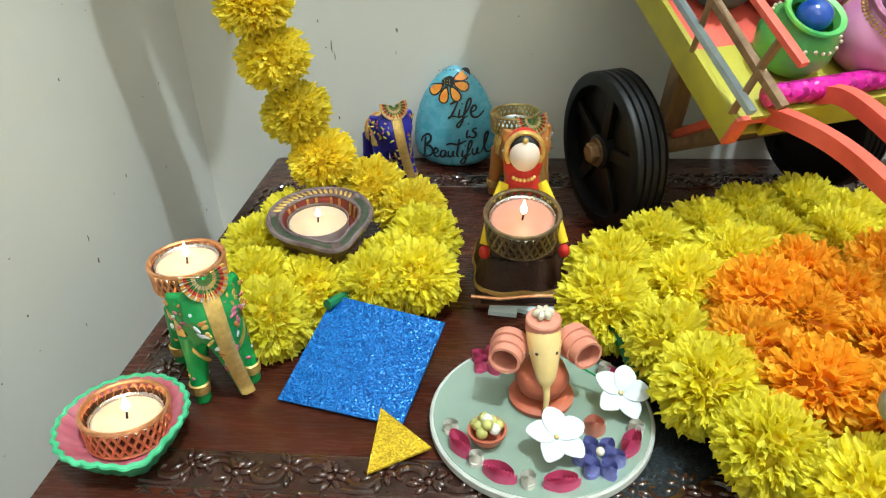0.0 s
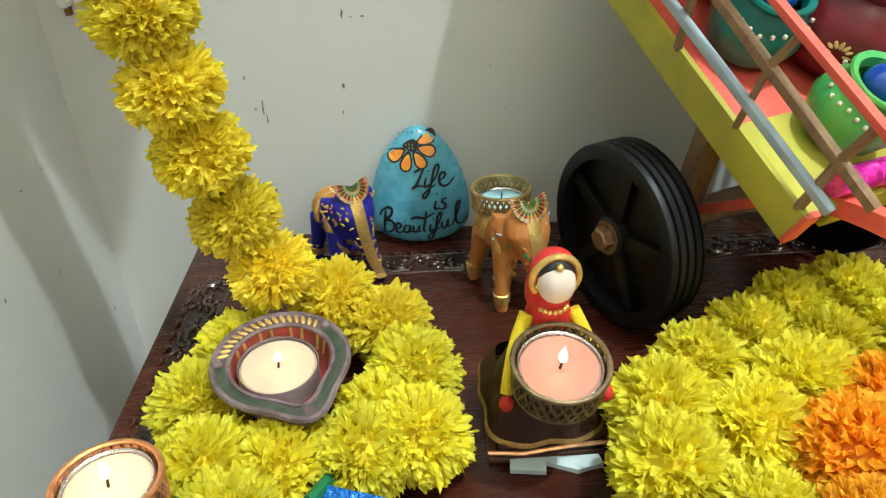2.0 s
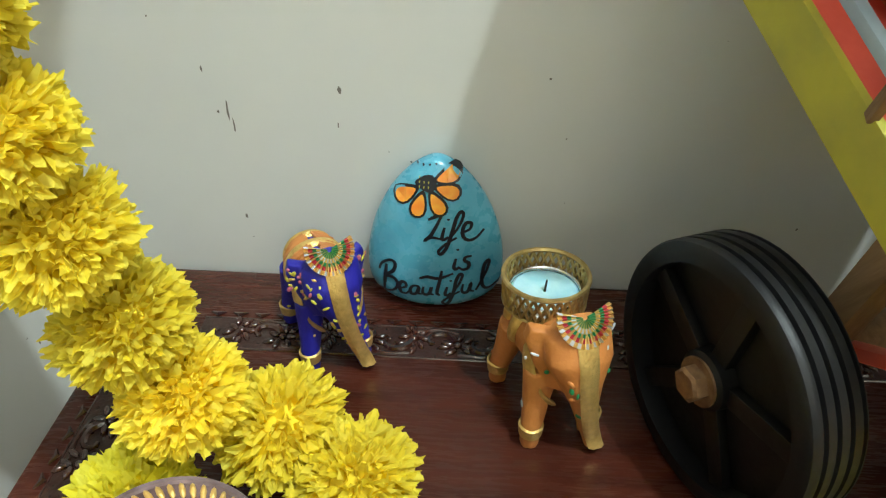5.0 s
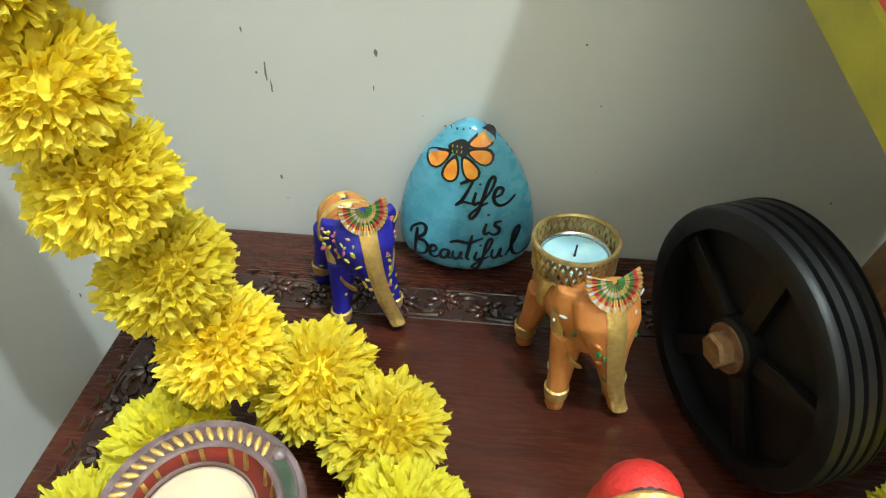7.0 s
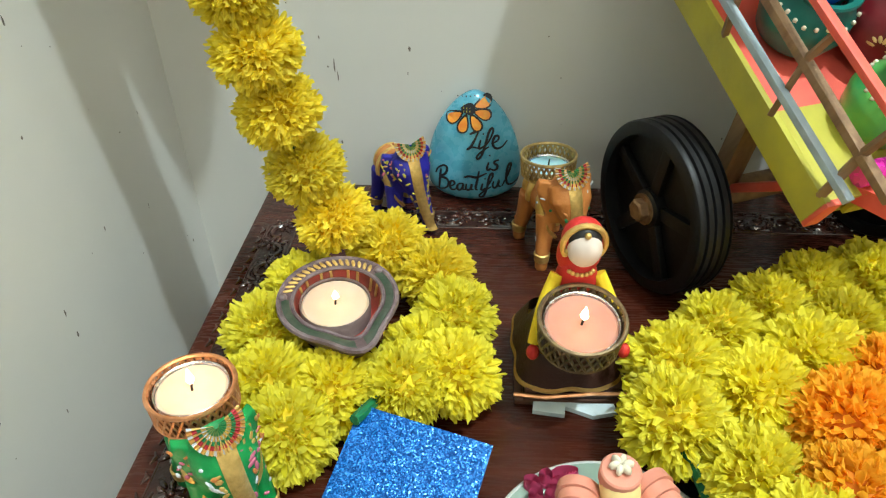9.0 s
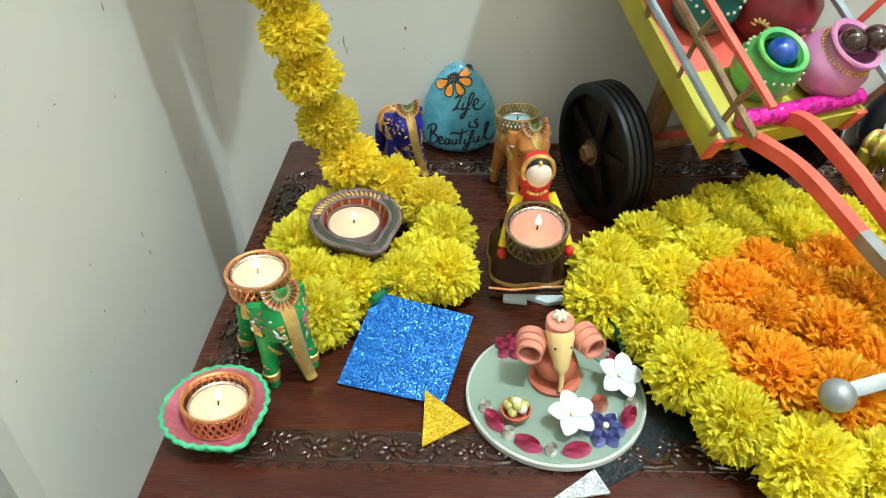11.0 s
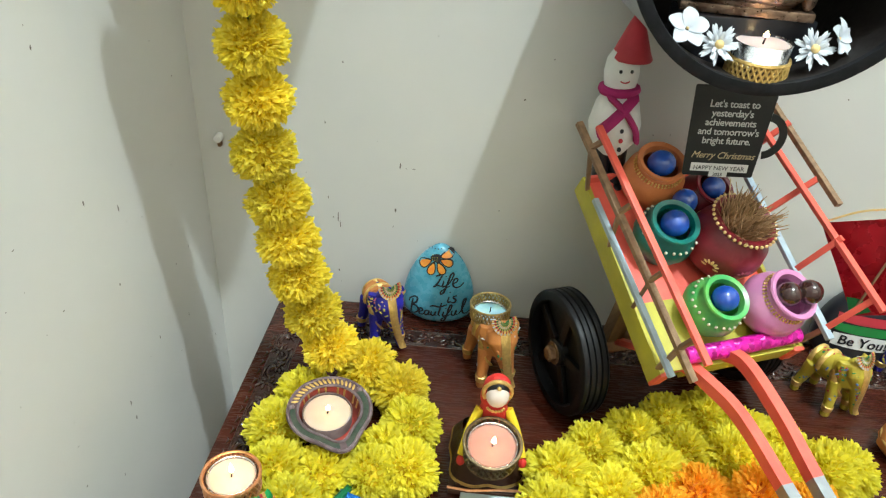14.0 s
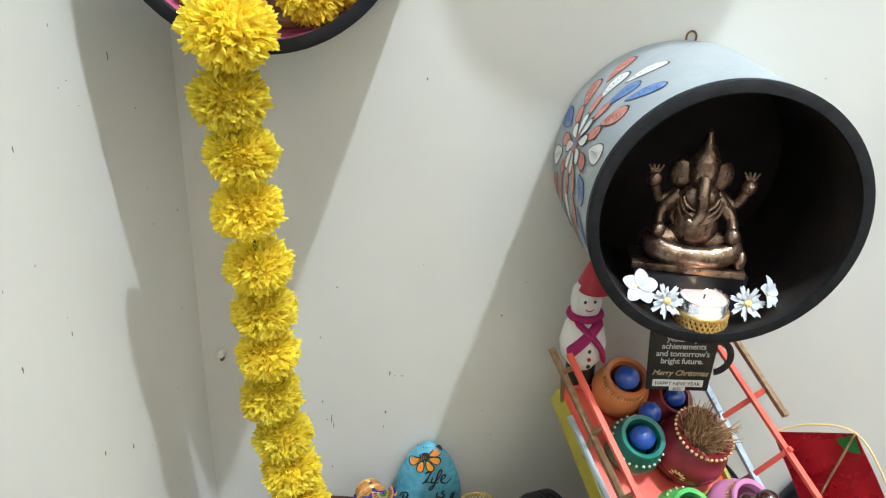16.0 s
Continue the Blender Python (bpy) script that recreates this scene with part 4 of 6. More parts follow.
st, lay = stone(pose(0.2440, -0.0215, TOP, 0, 0, 0), 0.0385, 0.0915, 0.0140, "stone", "turquoise painted stone with black lettering and an orange flower")
def brush(w, *pts):
    """A brush stroke in millimetres on the stone's face, thinner at both ends."""
    line = smooth_line([(x * 0.00095, z * 0.00097, 0) for x, z in pts], 4)
    b, prev = bmesh.new(), None
    for i, p in enumerate(line):
        d = (line[min(i + 1, len(line) - 1)] - line[max(i - 1, 0)]).normalized()
        ww = w * 0.0005 * (0.55 + 0.45 * math.sin(math.pi * min(1, (i + 0.6) / len(line))))
        row = [b.verts.new(p + Vector((-d.y, d.x, 0)) * k * ww) for k in (-1, 1)]
        if prev:
            b.faces.new((prev[0], prev[1], row[1], row[0]))
        prev = row
    return b
def letter(*strokes, up=0.0):
    b = bmesh.new()
    for pts in strokes:
        b2 = brush(2.15, *[(x, z + up) for x, z in pts])
        merge(b, b2)
    lay(b, "lettering", "ink", "black hand-painted lettering", 0.0007)
letter([(-3.8, 58.2), (0.9, 60.5), (6.3, 62.4)], [(4.2, 62.0), (1.4, 55.6), (-2.3, 48.5), (-5.6, 45.4), (-1.9, 47.5), (3.3, 46.8)], up=4.4)
letter([(5.6, 53.9), (4.2, 47.3), (5.6, 46.6), (8.0, 48.2)], up=4.4)
letter([(8.5, 46.8), (13.6, 54.4), (16.0, 61.0), (14.6, 63.1), (12.2, 59.6), (9.9, 50.8), (7.0, 41.4), (3.8, 37.1), (2.6, 39.3), (6.6, 43.8), (12.7, 47.8)], up=4.4)
letter([(14.6, 50.4), (19.7, 52.5), (20.7, 55.8), (17.9, 56.5), (16.0, 53.0), (16.4, 48.2), (19.7, 45.9), (24.0, 47.3), (28.0, 51.6)], up=4.4)
letter([(12.7, 34.5), (11.5, 28.9), (12.7, 27.4), (15.0, 28.9)], up=4.4)
letter([(21.6, 35.9), (18.3, 35.2), (17.6, 33.1), (20.2, 31.0), (19.7, 27.9), (16.9, 27.0), (15.0, 28.1)], up=4.4)
letter([(-28.2, 31.2), (-29.1, 23.6), (-30.1, 12.8)], [(-32.9, 26.5), (-31.0, 31.2), (-25.8, 34.5), (-23.0, 32.6), (-24.0, 27.9), (-28.2, 23.6), (-24.0, 22.7), (-21.6, 18.9), (-23.5, 14.2), (-28.2, 11.8), (-32.4, 12.8)])
letter([(-21.1, 15.6), (-16.9, 17.5), (-16.9, 20.3), (-19.3, 20.8), (-20.7, 17.5), (-19.7, 13.2), (-16.9, 12.5), (-14.6, 14.7)])
letter([(-8.9, 18.9), (-12.2, 18.9), (-14.1, 16.1), (-13.2, 12.8), (-10.3, 13.7), (-8.7, 18.4), (-9.2, 13.7), (-7.0, 13.2)])
letter([(-6.1, 18.9), (-6.6, 14.7), (-4.7, 12.8), (-2.3, 14.7), (-1.4, 18.9), (-1.9, 14.2), (0.0, 13.2)])
letter([(4.7, 30.7), (3.3, 22.5), (1.9, 14.7), (3.8, 12.8)], [(-8.5, 24.6), (-3.8, 26.0), (2.8, 25.1), (11.3, 28.9)])
letter([(8.0, 19.4), (6.8, 14.2), (8.5, 13.0), (10.3, 15.1)])
letter([(10.3, 13.7), (14.6, 20.8), (16.7, 27.0), (15.3, 28.4), (13.2, 24.1), (11.8, 15.4), (8.9, 6.6), (6.1, 5.7), (5.6, 8.0), (9.4, 11.8), (15.5, 16.1)])
letter([(17.4, 21.3), (16.7, 16.6), (18.6, 14.7), (20.7, 16.6), (22.1, 21.8), (21.6, 16.6), (24.0, 15.6)])
letter([(24.9, 16.1), (29.6, 26.0), (32.0, 34.1), (31.0, 35.9), (29.1, 32.6), (28.2, 22.5), (30.1, 17.0), (33.8, 16.6), (39.5, 20.3)])
for x, z in ((7.2, 61.2), (12.8, 43.2), (9.4, 23.0)):
    lay(flat([petal_shape(0.001 * x - 0.0009, 0.001 * z, 0, 0.0018, 0.0018, 8)]), "lettering", "ink", "black hand-painted dot", 0.0007)
fx, fz = -0.0052, 0.0805
angs = [math.radians(a) for a in (212, 254, 300, 342, 18)]
lay(flat([petal_shape(fx + 0.0040 * math.cos(a), fz + 0.0040 * math.sin(a), a, 0.0160, 0.0118) for a in angs]), "flower_outline", "ink", "black flower outline", 0.0005)
for a in angs:
    lay(flat([petal_shape(fx + 0.0062 * math.cos(a), fz + 0.0062 * math.sin(a), a, 0.0124, 0.0086)]), "petal", "paint_orange", "orange painted petal", 0.0010)
lay(flat([petal_shape(fx - 0.0058, fz, 0, 0.0116, 0.0112)]), "flower_centre", "ink", "dark flower centre", 0.0012)
for i in range(7):
    lay(flat([petal_shape(fx - 0.0034 + 0.0024 * (i % 3), fz - 0.0026 + 0.0024 * (i // 3), 1.4, 0.0016, 0.0006, 6)]), "centre_fleck", "pat_y", "", 0.0014)
for i in range(5):
    lay(flat([petal_shape(fx - 0.0090 + 0.0034 * i, fz + 0.0068 + 0.0006 * i, 0, 0.0013, 0.0013, 6)]), "dot", "ink", "", 0.0008)

bs, lay2 = stone(pose(0.694, -0.024, TOP, 0, 0, -8), 0.0480, 0.0900, 0.0180, "ink", "black painted stone with coloured bands and white lettering")
for z0, z1, k in ((0.024, 0.038, "white"), (0.041, 0.049, "leaf_green"), (0.052, 0.060, "red")):
    lay2(flat([[(-0.030, z0), (-0.010, z0 - 0.001), (0.010, z0 - 0.001), (0.030, z0), (0.030, z1), (0.010, z1 + 0.001), (-0.010, z1 + 0.001), (-0.030, z1)]]), "colour_band", k, "painted band", 0.0008)
b = text_bm("Be You!", 0.0150, 0.1, 0, 0.0003)
for v in b.verts:
    v.co = Vector((v.co.x, 0.0265 + v.co.y, 0))
lay2(b, "lettering", "ink", "black hand-painted lettering", 0.0014)

# ---- glitter kites lying on the table ----
def card_on(corners, thick):
    """A sheet through three corners; returns its pose and edge lengths."""
    o, x, y = (Vector(c) for c in corners)
    u, v = (x - o), (y - o)
    n = u.cross(v).normalized()
    un = u.normalized()
    m = Matrix((un, n.cross(un), n)).transposed().to_4x4()
    return Matrix.Translation(o) @ m
kb = thing("paper_kite", card_on([(0.169, -0.350, 0.5012), (0.241, -0.367, 0.5012), (0.190, -0.286, 0.5280)], 0), "square blue glitter paper kite with gold tail, leaning on flowers", "kite")
inv = kb.matrix_world.inverted()
def local(p):
    q = inv @ Vector(p)
    return (q.x, q.y)
b = bmesh.new()
sheet(b, [local(p) for p in ((0.169, -0.350, 0.5012), (0.241, -0.367, 0.5012), (0.2595, -0.3090, 0.528), (0.190, -0.286, 0.5280))], 0.0016)
part("kite_body", b, "blue_glit", kb, "blue glitter sheet", smooth=False)
b = bmesh.new()
sheet(b, [local(p) for p in ((0.2285, -0.3575, 0.5012), (0.2290, -0.4015, 0.488), (0.2585, -0.3835, 0.493))], 0.0014, pose(0, 0, 0.0026))
tail = part("kite_tail", b, "gold_glit", kb, "gold glitter triangle", smooth=False)
tail.matrix_basis = inv @ pose(0.2285, -0.3575, 0.5045, 1.5, 0, 0)
for v, p in zip(tail.data.vertices, [(0, 0, 0), (0.0005, -0.0440, 0), (0.0300, -0.0260, 0)] + [(0, 0, 0.0014), (0.0005, -0.0440, 0.0014), (0.0300, -0.0260, 0.0014)]):
    v.co = Vector(p)

kk = thing("paper_kite", pose(0.347, -0.366, TOP + 0.0002), "square black glitter paper kite with silver tail under the disc", "kite")
b = bmesh.new()
sheet(b, [(-0.011, -0.060), (0.056, -0.019), (0.016, 0.060), (-0.052, 0.022)], 0.0016)
part("kite_body", b, "black_glit", kk, "black glitter sheet", smooth=False)
b = bmesh.new()
sheet(b, [(-0.015, -0.048), (-0.008, -0.064), (-0.043, -0.070)], 0.0014, pose(0, 0, 0.0018))
part("kite_tail", b, "silver_glit", kk, "silver glitter triangle", smooth=False)

# ---- the quilled disc ----
PX, PY, PZ = 0.3135, -0.358, 0.5078
disc = thing("decorated_disc", pose(PX, PY, TOP + 0.0020), "round pale green disc with white edge and quilled paper border", "plate")
b = bmesh.new()
add_lathe(b, [(0, 0), (0.0568, 0), (0.0582, 0.001), (0.0582, 0.0048), (0.0572, 0.0056), (0.0560, 0.0050)], Matrix(), 72)
part("edge", b, "plate_edge", disc, "white painted edge")
b = bmesh.new()
add_lathe(b, [(0.0562, 0.0050), (0.0560, 0.0056), (0.05, 0.0056), (0, 0.0056)], Matrix(), 72)
part("face", b, "plate", disc, "glossy pale green face")
def coil(b, x, y, rx, ry, h, rot, turns=5, z=0.0056, mi=0):
    """A rolled paper strip pinched to an ellipse."""
    ca, sa = math.cos(rot), math.sin(rot)
    n = turns * 18
    prev = None
    for i in range(n + 1):
        a, k = 2 * math.pi * i / 18, 0.12 + 0.88 * i / n
        px, py = rx * k * math.cos(a), ry * k * math.sin(a) * (1 - 0.25 * abs(math.cos(a)))
        X, Y = x + px * ca - py * sa, y + px * sa + py * ca
        row = [b.verts.new((X * 1.0, Y, z)), b.verts.new((X, Y, z + h))]
        if prev:
            f = b.faces.new((prev[0], row[0], row[1], prev[1]))
            f.material_index = mi
        prev = row
    b2 = bmesh.new()
    add_lathe(b2, [(0.99, 0), (0.99, 0.45), (0, 0.45)], Matrix(), 18)
    merge(b, b2, pose(x, y, z, 0, 0, math.degrees(rot)) @ Matrix.Diagonal((rx * 0.96, ry * 0.80, h, 1)), mi)
def quill(x, y, rx, ry, h, rot, k, label):
    b = bmesh.new()
    coil(b, x, y, rx, ry, h, rot)
    return part("paper_coil", b, k, disc, label)
for ang, k in ((200, "w"), (214, "p"), (229, "w"), (245, "p"), (262, "w"), (280, "p"), (333, "p"), (346, "w"), (30, "p"), (42, "w"), (112, "p")):
    a = math.radians(ang)
    x, y = 0.0485 * math.cos(a), 0.0485 * math.sin(a)
    if k == "w":
        quill(x, y, 0.0040, 0.0040, 0.0058, a, "q_white", "white paper coil")
    else:
        quill(x, y, 0.0092, 0.0050, 0.0056, a + math.pi / 2, "q_pink", "pink paper coil")
for i in range(5):
    a = 2 * math.pi * i / 5 + 0.2
    quill(-0.0280 + 0.0065 * math.cos(a), 0.0370 + 0.0065 * math.sin(a), 0.0046, 0.0040, 0.0062, a, "q_pink", "pink paper petal")
for i in range(6):
    a = 2 * math.pi * i / 6
    quill(0.0270 + 0.0078 * math.cos(a), -0.0330 + 0.0078 * math.sin(a), 0.0050, 0.0043, 0.0062, a, "q_violet", "violet paper petal")
quill(0.0485, 0.0060, 0.0050, 0.0042, 0.0060, 1.2, "q_violet", "violet paper petal")
quill(0.0455, 0.0100, 0.0046, 0.0040, 0.0060, 1.0, "q_violet", "violet paper petal")
b = bmesh.new()
add_ball(b, 0.0022, pose(0.0270, -0.0330, 0.0130))
part("pearl", b, "pearl", disc, "cream pearl bead")
quill(0.0265, -0.0120, 0.0058, 0.0058, 0.0066, 0, "terra_light", "peach paper rosette")

def fresh_flower(m, label, n=5, L=0.0155, W=0.0128, name="periwinkle_flower", cup=0.0035):
    t = thing(name, m, label, "flower", "fresh white flowers")
    L, W = L * 0.92, W * 0.92
    for i in range(n):
        a = 2 * math.pi * i / n
        b = bmesh.new()
        g = [[None] * 5 for _ in range(7)]
        for u in range(7):
            for v in range(5):
                r = u / 6
                w = W / 2 * (math.sin(math.pi * min(1, 0.10 + r * 0.78)) ** 0.8) * (v / 2 - 1)
                x = 0.0012 + L * r - abs(v / 2 - 1) ** 2 * L * 0.10 * r
                z = cup * math.sin(r * 2.2) + 0.0010 * (v / 2 - 1) ** 2 + 0.0006 * math.sin(3 * r + i)
                g[u][v] = b.verts.new((x * math.cos(a) - w * math.sin(a), x * math.sin(a) + w * math.cos(a), z))
        for u in range(6):
            for v in range(4):
                b.faces.new((g[u][v], g[u + 1][v], g[u + 1][v + 1], g[u][v + 1]))
        bmesh.ops.recalc_face_normals(b, faces=b.faces[:])
        bmesh.ops.solidify(b, geom=b.faces[:], thickness=0.0005)
        bmesh.ops.recalc_face_normals(b, faces=b.faces[:])
        part("petal", b, "white_petal", t)
    b = bmesh.new()
    add_ball(b, (0.0011, 0.0011, 0.0008), pose(0, 0, 0.0012), 0, 10)
    part("flower_centre", b, "cream", t, "yellow flower centre")
    return t
fresh_flower(pose(PX + 0.0065, PY - 0.0275, PZ + 0.0095, 20, 0, 35), "white periwinkle flower lying on the decorated disc")
f2 = fresh_flower(pose(PX + 0.0410, PY + 0.0060, PZ + 0.0090, 28, 8, 10), "white periwinkle flower with green stalk on the disc")
b = bmesh.new()
add_tube(b, [(0, 0.001, -0.001), (-0.009, 0.010, -0.0035), (-0.018, 0.016, -0.0045)], [0.0008, 0.0007, 0.0006], 6)
part("stalk", b, "pat_g", f2, "thin green stalk")

bowl = thing("paper_bowl", pose(PX - 0.0270, PY - 0.0225, PZ), "terracotta paper bowl heaped with olive beads", "bowl")
b = bmesh.new()
add_lathe(b, [(0, 0), (0.0052, 0), (0.0090, 0.0055), (0.0098, 0.0085), (0.0086, 0.0085), (0.0070, 0.0045), (0, 0.0035)], Matrix(), 28)
part("dish", b, "terra", bowl)
brng = random.Random(5)
for i in range(10):
    a, r = 2.4 * i, 0.0020 * math.sqrt(i)
    b = bmesh.new()
    add_ball(b, 0.0030, pose(r * math.cos(a), r * math.sin(a), 0.0125 - 0.0032 * (r / 0.006) ** 2 + (0.0022 if i < 3 else 0)), 0, 12)
    part("bead", b, "bead_green" if i % 5 else "q_white", bowl)

# elephant-headed paper figure: one plain mesh
b = bmesh.new()
add_lathe(b, [(0, 0), (0.0175, 0), (0.0180, 0.003), (0.0150, 0.0045), (0, 0.0045)], Matrix(), 32, 0)
add_lathe(b, [(0.006, 0.0045), (0.0125, 0.009), (0.0150, 0.0165), (0.0125, 0.0240), (0.006, 0.0290), (0, 0.0300)], Matrix(), 32, 0)
for sx in (-1, 1):
    for i, r0 in enumerate((0.0104, 0.0094, 0.0084)):
        em = pose(sx * 0.0165, 0.006 - 0.001 * i, 0.0380) @ look((0, 0, 0), (-sx * 0.34, 0.85, -0.05)).to_3x3().to_4x4()
        add_lathe(b, [(r0 * 0.82, 0.0052 * i - 0.001), (r0, 0.0052 * i - 0.001), (r0 * 1.02, 0.0052 * i + 0.0048), (r0 * 0.84, 0.0052 * i + 0.0048), (r0 * 0.82, 0.0052 * i - 0.001)], em, 26, 1)
        if i == 0:
            add_lathe(b, [(r0 * 0.9, 0.0), (0, 0.0)], em, 26, 0)
add_tube(b, smooth_line([(0, 0.002, 0.0500), (0, -0.003, 0.0430), (0, -0.0085, 0.0320), (0, -0.0125, 0.0235), (0, -0.0155, 0.0140), (-0.001, -0.0175, 0.0070)], 4),
         [0.0092, 0.0093, 0.0093, 0.0092, 0.0090, 0.0085, 0.0080, 0.0074, 0.0068, 0.0062, 0.0056, 0.0050, 0.0040, 0.0022, 0.0019, 0.0018, 0.0017, 0.0016, 0.0015, 0.0014, 0.0013], 14, 2)
add_lathe(b, [(0.0090, 0), (0.0094, 0.001), (0.0094, 0.0080), (0.0086, 0.0090), (0, 0.0090)], pose(0, 0.003, 0.0490, 6), 28, 1)
for i in range(6):
    add_ball(b, (0.0030, 0.0018, 0.0030), pose(0.0030 * math.cos(i * 1.047), 0.003 + 0.0030 * math.sin(i * 1.047), 0.0605, 0, 0, 60 * i), 4, 8)
for sx in (-1, 1):
    add_ball(b, 0.0011, pose(sx * 0.0050, -0.0100, 0.0425), 3, 8)
ob = link(b, "paper_statue", ["terra", "terra_light", "cream", "ink", "pearl"])
ob.matrix_world = pose(PX + 0.0005, PY + 0.0110, PZ + 0.0002, 0, 0, 8) @ Matrix.Diagonal((0.96, 0.96, 0.88, 1))
tagged(ob, "rolled terracotta and cream paper elephant-headed figure on the disc", "figurine")

# ---- doll, its base and its candle ----
BX, BY = 0.3035, -0.229
base_ob = thing("layered_stand", pose(BX, BY, TOP, 0, 0, 2), "brown layered card stand with folded tissue under it", "stand")
for i, (w, d, z0, h, k, n) in enumerate(((0.062, 0.056, 0.0005, 0.0035, "brown_card", "lower_board"), (0.056, 0.052, 0.0040, 0.0050, "brown_cloth", "middle_board"), (0.058, 0.050, 0.0090, 0.0028, "brown_card", "upper_board"))):
    b = bmesh.new()
    add_box(b, (w, d, h), pose(0.001 * i, 0, z0 + h / 2, 0, 0, 2 * i - 2), 0.0008)
    part(n, b, k, base_ob)
b = bmesh.new()
sheet(b, [(-0.022, -0.034), (-0.004, -0.037), (-0.003, -0.031), (0.012, -0.038), (0.026, -0.035), (0.024, -0.022), (-0.020, -0.020)], 0.0030, pose(0, 0, 0.0006))
part("tissue", b, "tissue", base_ob, "pale blue folded tissue")
b = bmesh.new()
add_tube(b, [(-0.033, -0.0300, 0.0125), (-0.015, -0.0315, 0.0115), (0.010, -0.0305, 0.0135), (0.034, -0.0295, 0.0125)], 0.0012, 6)
part("edging", b, "copper", base_ob, "thin copper-coloured edging")

b = bmesh.new()
def wave(a):
    return 1 + 0.05 * math.sin(7 * a) + 0.02 * math.sin(17 * a)
def square_wave(a):
    return (1 + 0.025 * math.sin(9 * a)) / (abs(math.cos(a)) ** 5 + abs(math.sin(a)) ** 5) ** 0.2
add_lathe(b, [(0, 0.0), (0.0300, 0.0), (0.0312, 0.0018), (0.0300, 0.0046)], Matrix(), 72, 4, square_wave)
add_lathe(b, [(0.0300, 0.0046), (0.0262, 0.015), (0.0225, 0.024)], Matrix(), 72, 0, square_wave)
add_lathe(b, [(0.0240, 0.022), (0.0160, 0.040), (0.0095, 0.050)], Matrix(), 72, 0, wave)
add_lathe(b, [(0.0095, 0.050), (0.0112, 0.058), (0.0112, 0.068), (0.0085, 0.078), (0.0055, 0.083), (0, 0.084)], Matrix(), 28, 1)
HX, HY, HZ = 0.0, -0.004, 0.0935
add_ball(b, (0.0090, 0.0086, 0.0102), pose(HX, HY - 0.0026, HZ - 0.0006), 2, 20)
add_ball(b, (0.0098, 0.0090, 0.0108), pose(HX, HY + 0.0021, HZ + 0.0021), 5, 20)
add_ball(b, (0.0112, 0.0100, 0.0126), pose(HX, HY + 0.0040, HZ + 0.0005), 1, 20)
add_ball(b, (0.0120, 0.0085, 0.0170), pose(HX, HY + 0.0065, HZ - 0.0120), 1, 20)
arch = [(HX + 0.0108 * math.sin(a), HY - 0.0006, HZ + 0.0006 + 0.0126 * math.cos(a)) for a in [math.radians(-125 + 12.5 * i) for i in range(21)]]
add_tube(b, arch, 0.0017, 8, 4)
add_ball(b, 0.0018, pose(HX, HY - 0.0050, HZ + 0.0105), 4, 10)
for sx in (-1, 1):
    add_ball(b, 0.0017, pose(HX + sx * 0.0085, HY - 0.003, HZ - 0.0020), 4, 8)
    add_tube(b, smooth_line([(sx * 0.0110, -0.002, 0.070), (sx * 0.0185, -0.012, 0.056), (sx * 0.0245, -0.026, 0.041)], 5), [0.0040 - 0.00010 * i for i in range(11)], 12, 3)
    add_ball(b, (0.0036, 0.0040, 0.0048), pose(sx * 0.0245, -0.0285, 0.0370), 1, 12)
for i in range(7):
    a = math.radians(-60 + 20 * i)
    add_ball(b, 0.0013, pose(0.0072 * math.sin(a), -0.0045 - 0.0060 * math.cos(a), 0.0775), 4, 8)
doll = link(b, "doll", ["brown_cloth", "red_cloth", "skin", "yellow_cloth", "gold", "hair"])
doll.matrix_world = pose(BX - 0.001, BY + 0.004, TOP + 0.0140, 9, 0, 4)
tagged(doll, "cloth doll in red veil, yellow sleeves and brown skirt", "doll")
hold = thing("candle_holder", pose(0.3030, -0.2650, 0.5600, 13, 0, 3), "dark gold lattice candle cup held in the arms of the doll", "candle holder")
lc = lattice_cup(hold, Matrix(), 0.0202, 0.0185, "old_gold", 22, 1.08)
tealight(lc, pose(0, 0, 0.0045), 0.0192, 0.0115, "wax_pink", True, 0.003)

# ---- the cart ----
L_, H_ = Vector((0.926, 0.378, 0.0)).normalized(), Vector((-0.328, 0.808, 0.490)).normalized()
N_ = L_.cross(H_).normalized()
H_ = N_.cross(L_)
CART = Matrix.Translation((0.426, -0.208, 0.597)) @ Matrix((L_, H_, N_)).transposed().to_4x4()
cart = thing("model_handcart", CART, "painted wooden model handcart with coral rails and black wheels", "handcart")
W, LEN = 0.140, 0.188
def cpart(name, k, build, label="", smooth=True):
    b = bmesh.new()
    build(b)
    return part(name, b, k, cart, label, smooth)
cpart("bed", "coral", lambda b: add_box(b, (W - 0.006, LEN - 0.004, 0.004), pose(W / 2, LEN / 2, 0.0135), 0.0006), "coral painted bed")
cpart("bed_front", "yellow_board", lambda b: add_box(b, (W - 0.006, 0.060, 0.0030), pose(W / 2, 0.032, 0.0172), 0.0005), "yellow-green front board")
for x, n in ((0.002, 0), (W - 0.002, 1)):
    cpart("side_board", "yellow_board", lambda b: add_box(b, (0.004, LEN, 0.022), pose(x, LEN / 2, 0.011), 0.0006), "yellow-green side board")
cpart("front_board", "yellow_board", lambda b: add_box(b, (W - 0.032, 0.003, 0.021), pose(W / 2 + 0.012, 0.0018, 0.0108), 0.0006), "yellow-green end board")
cpart("back_board", "coral", lambda b: add_box(b, (W - 0.008, 0.003, 0.024), pose(W / 2, LEN - 0.0018, 0.012), 0.0006))
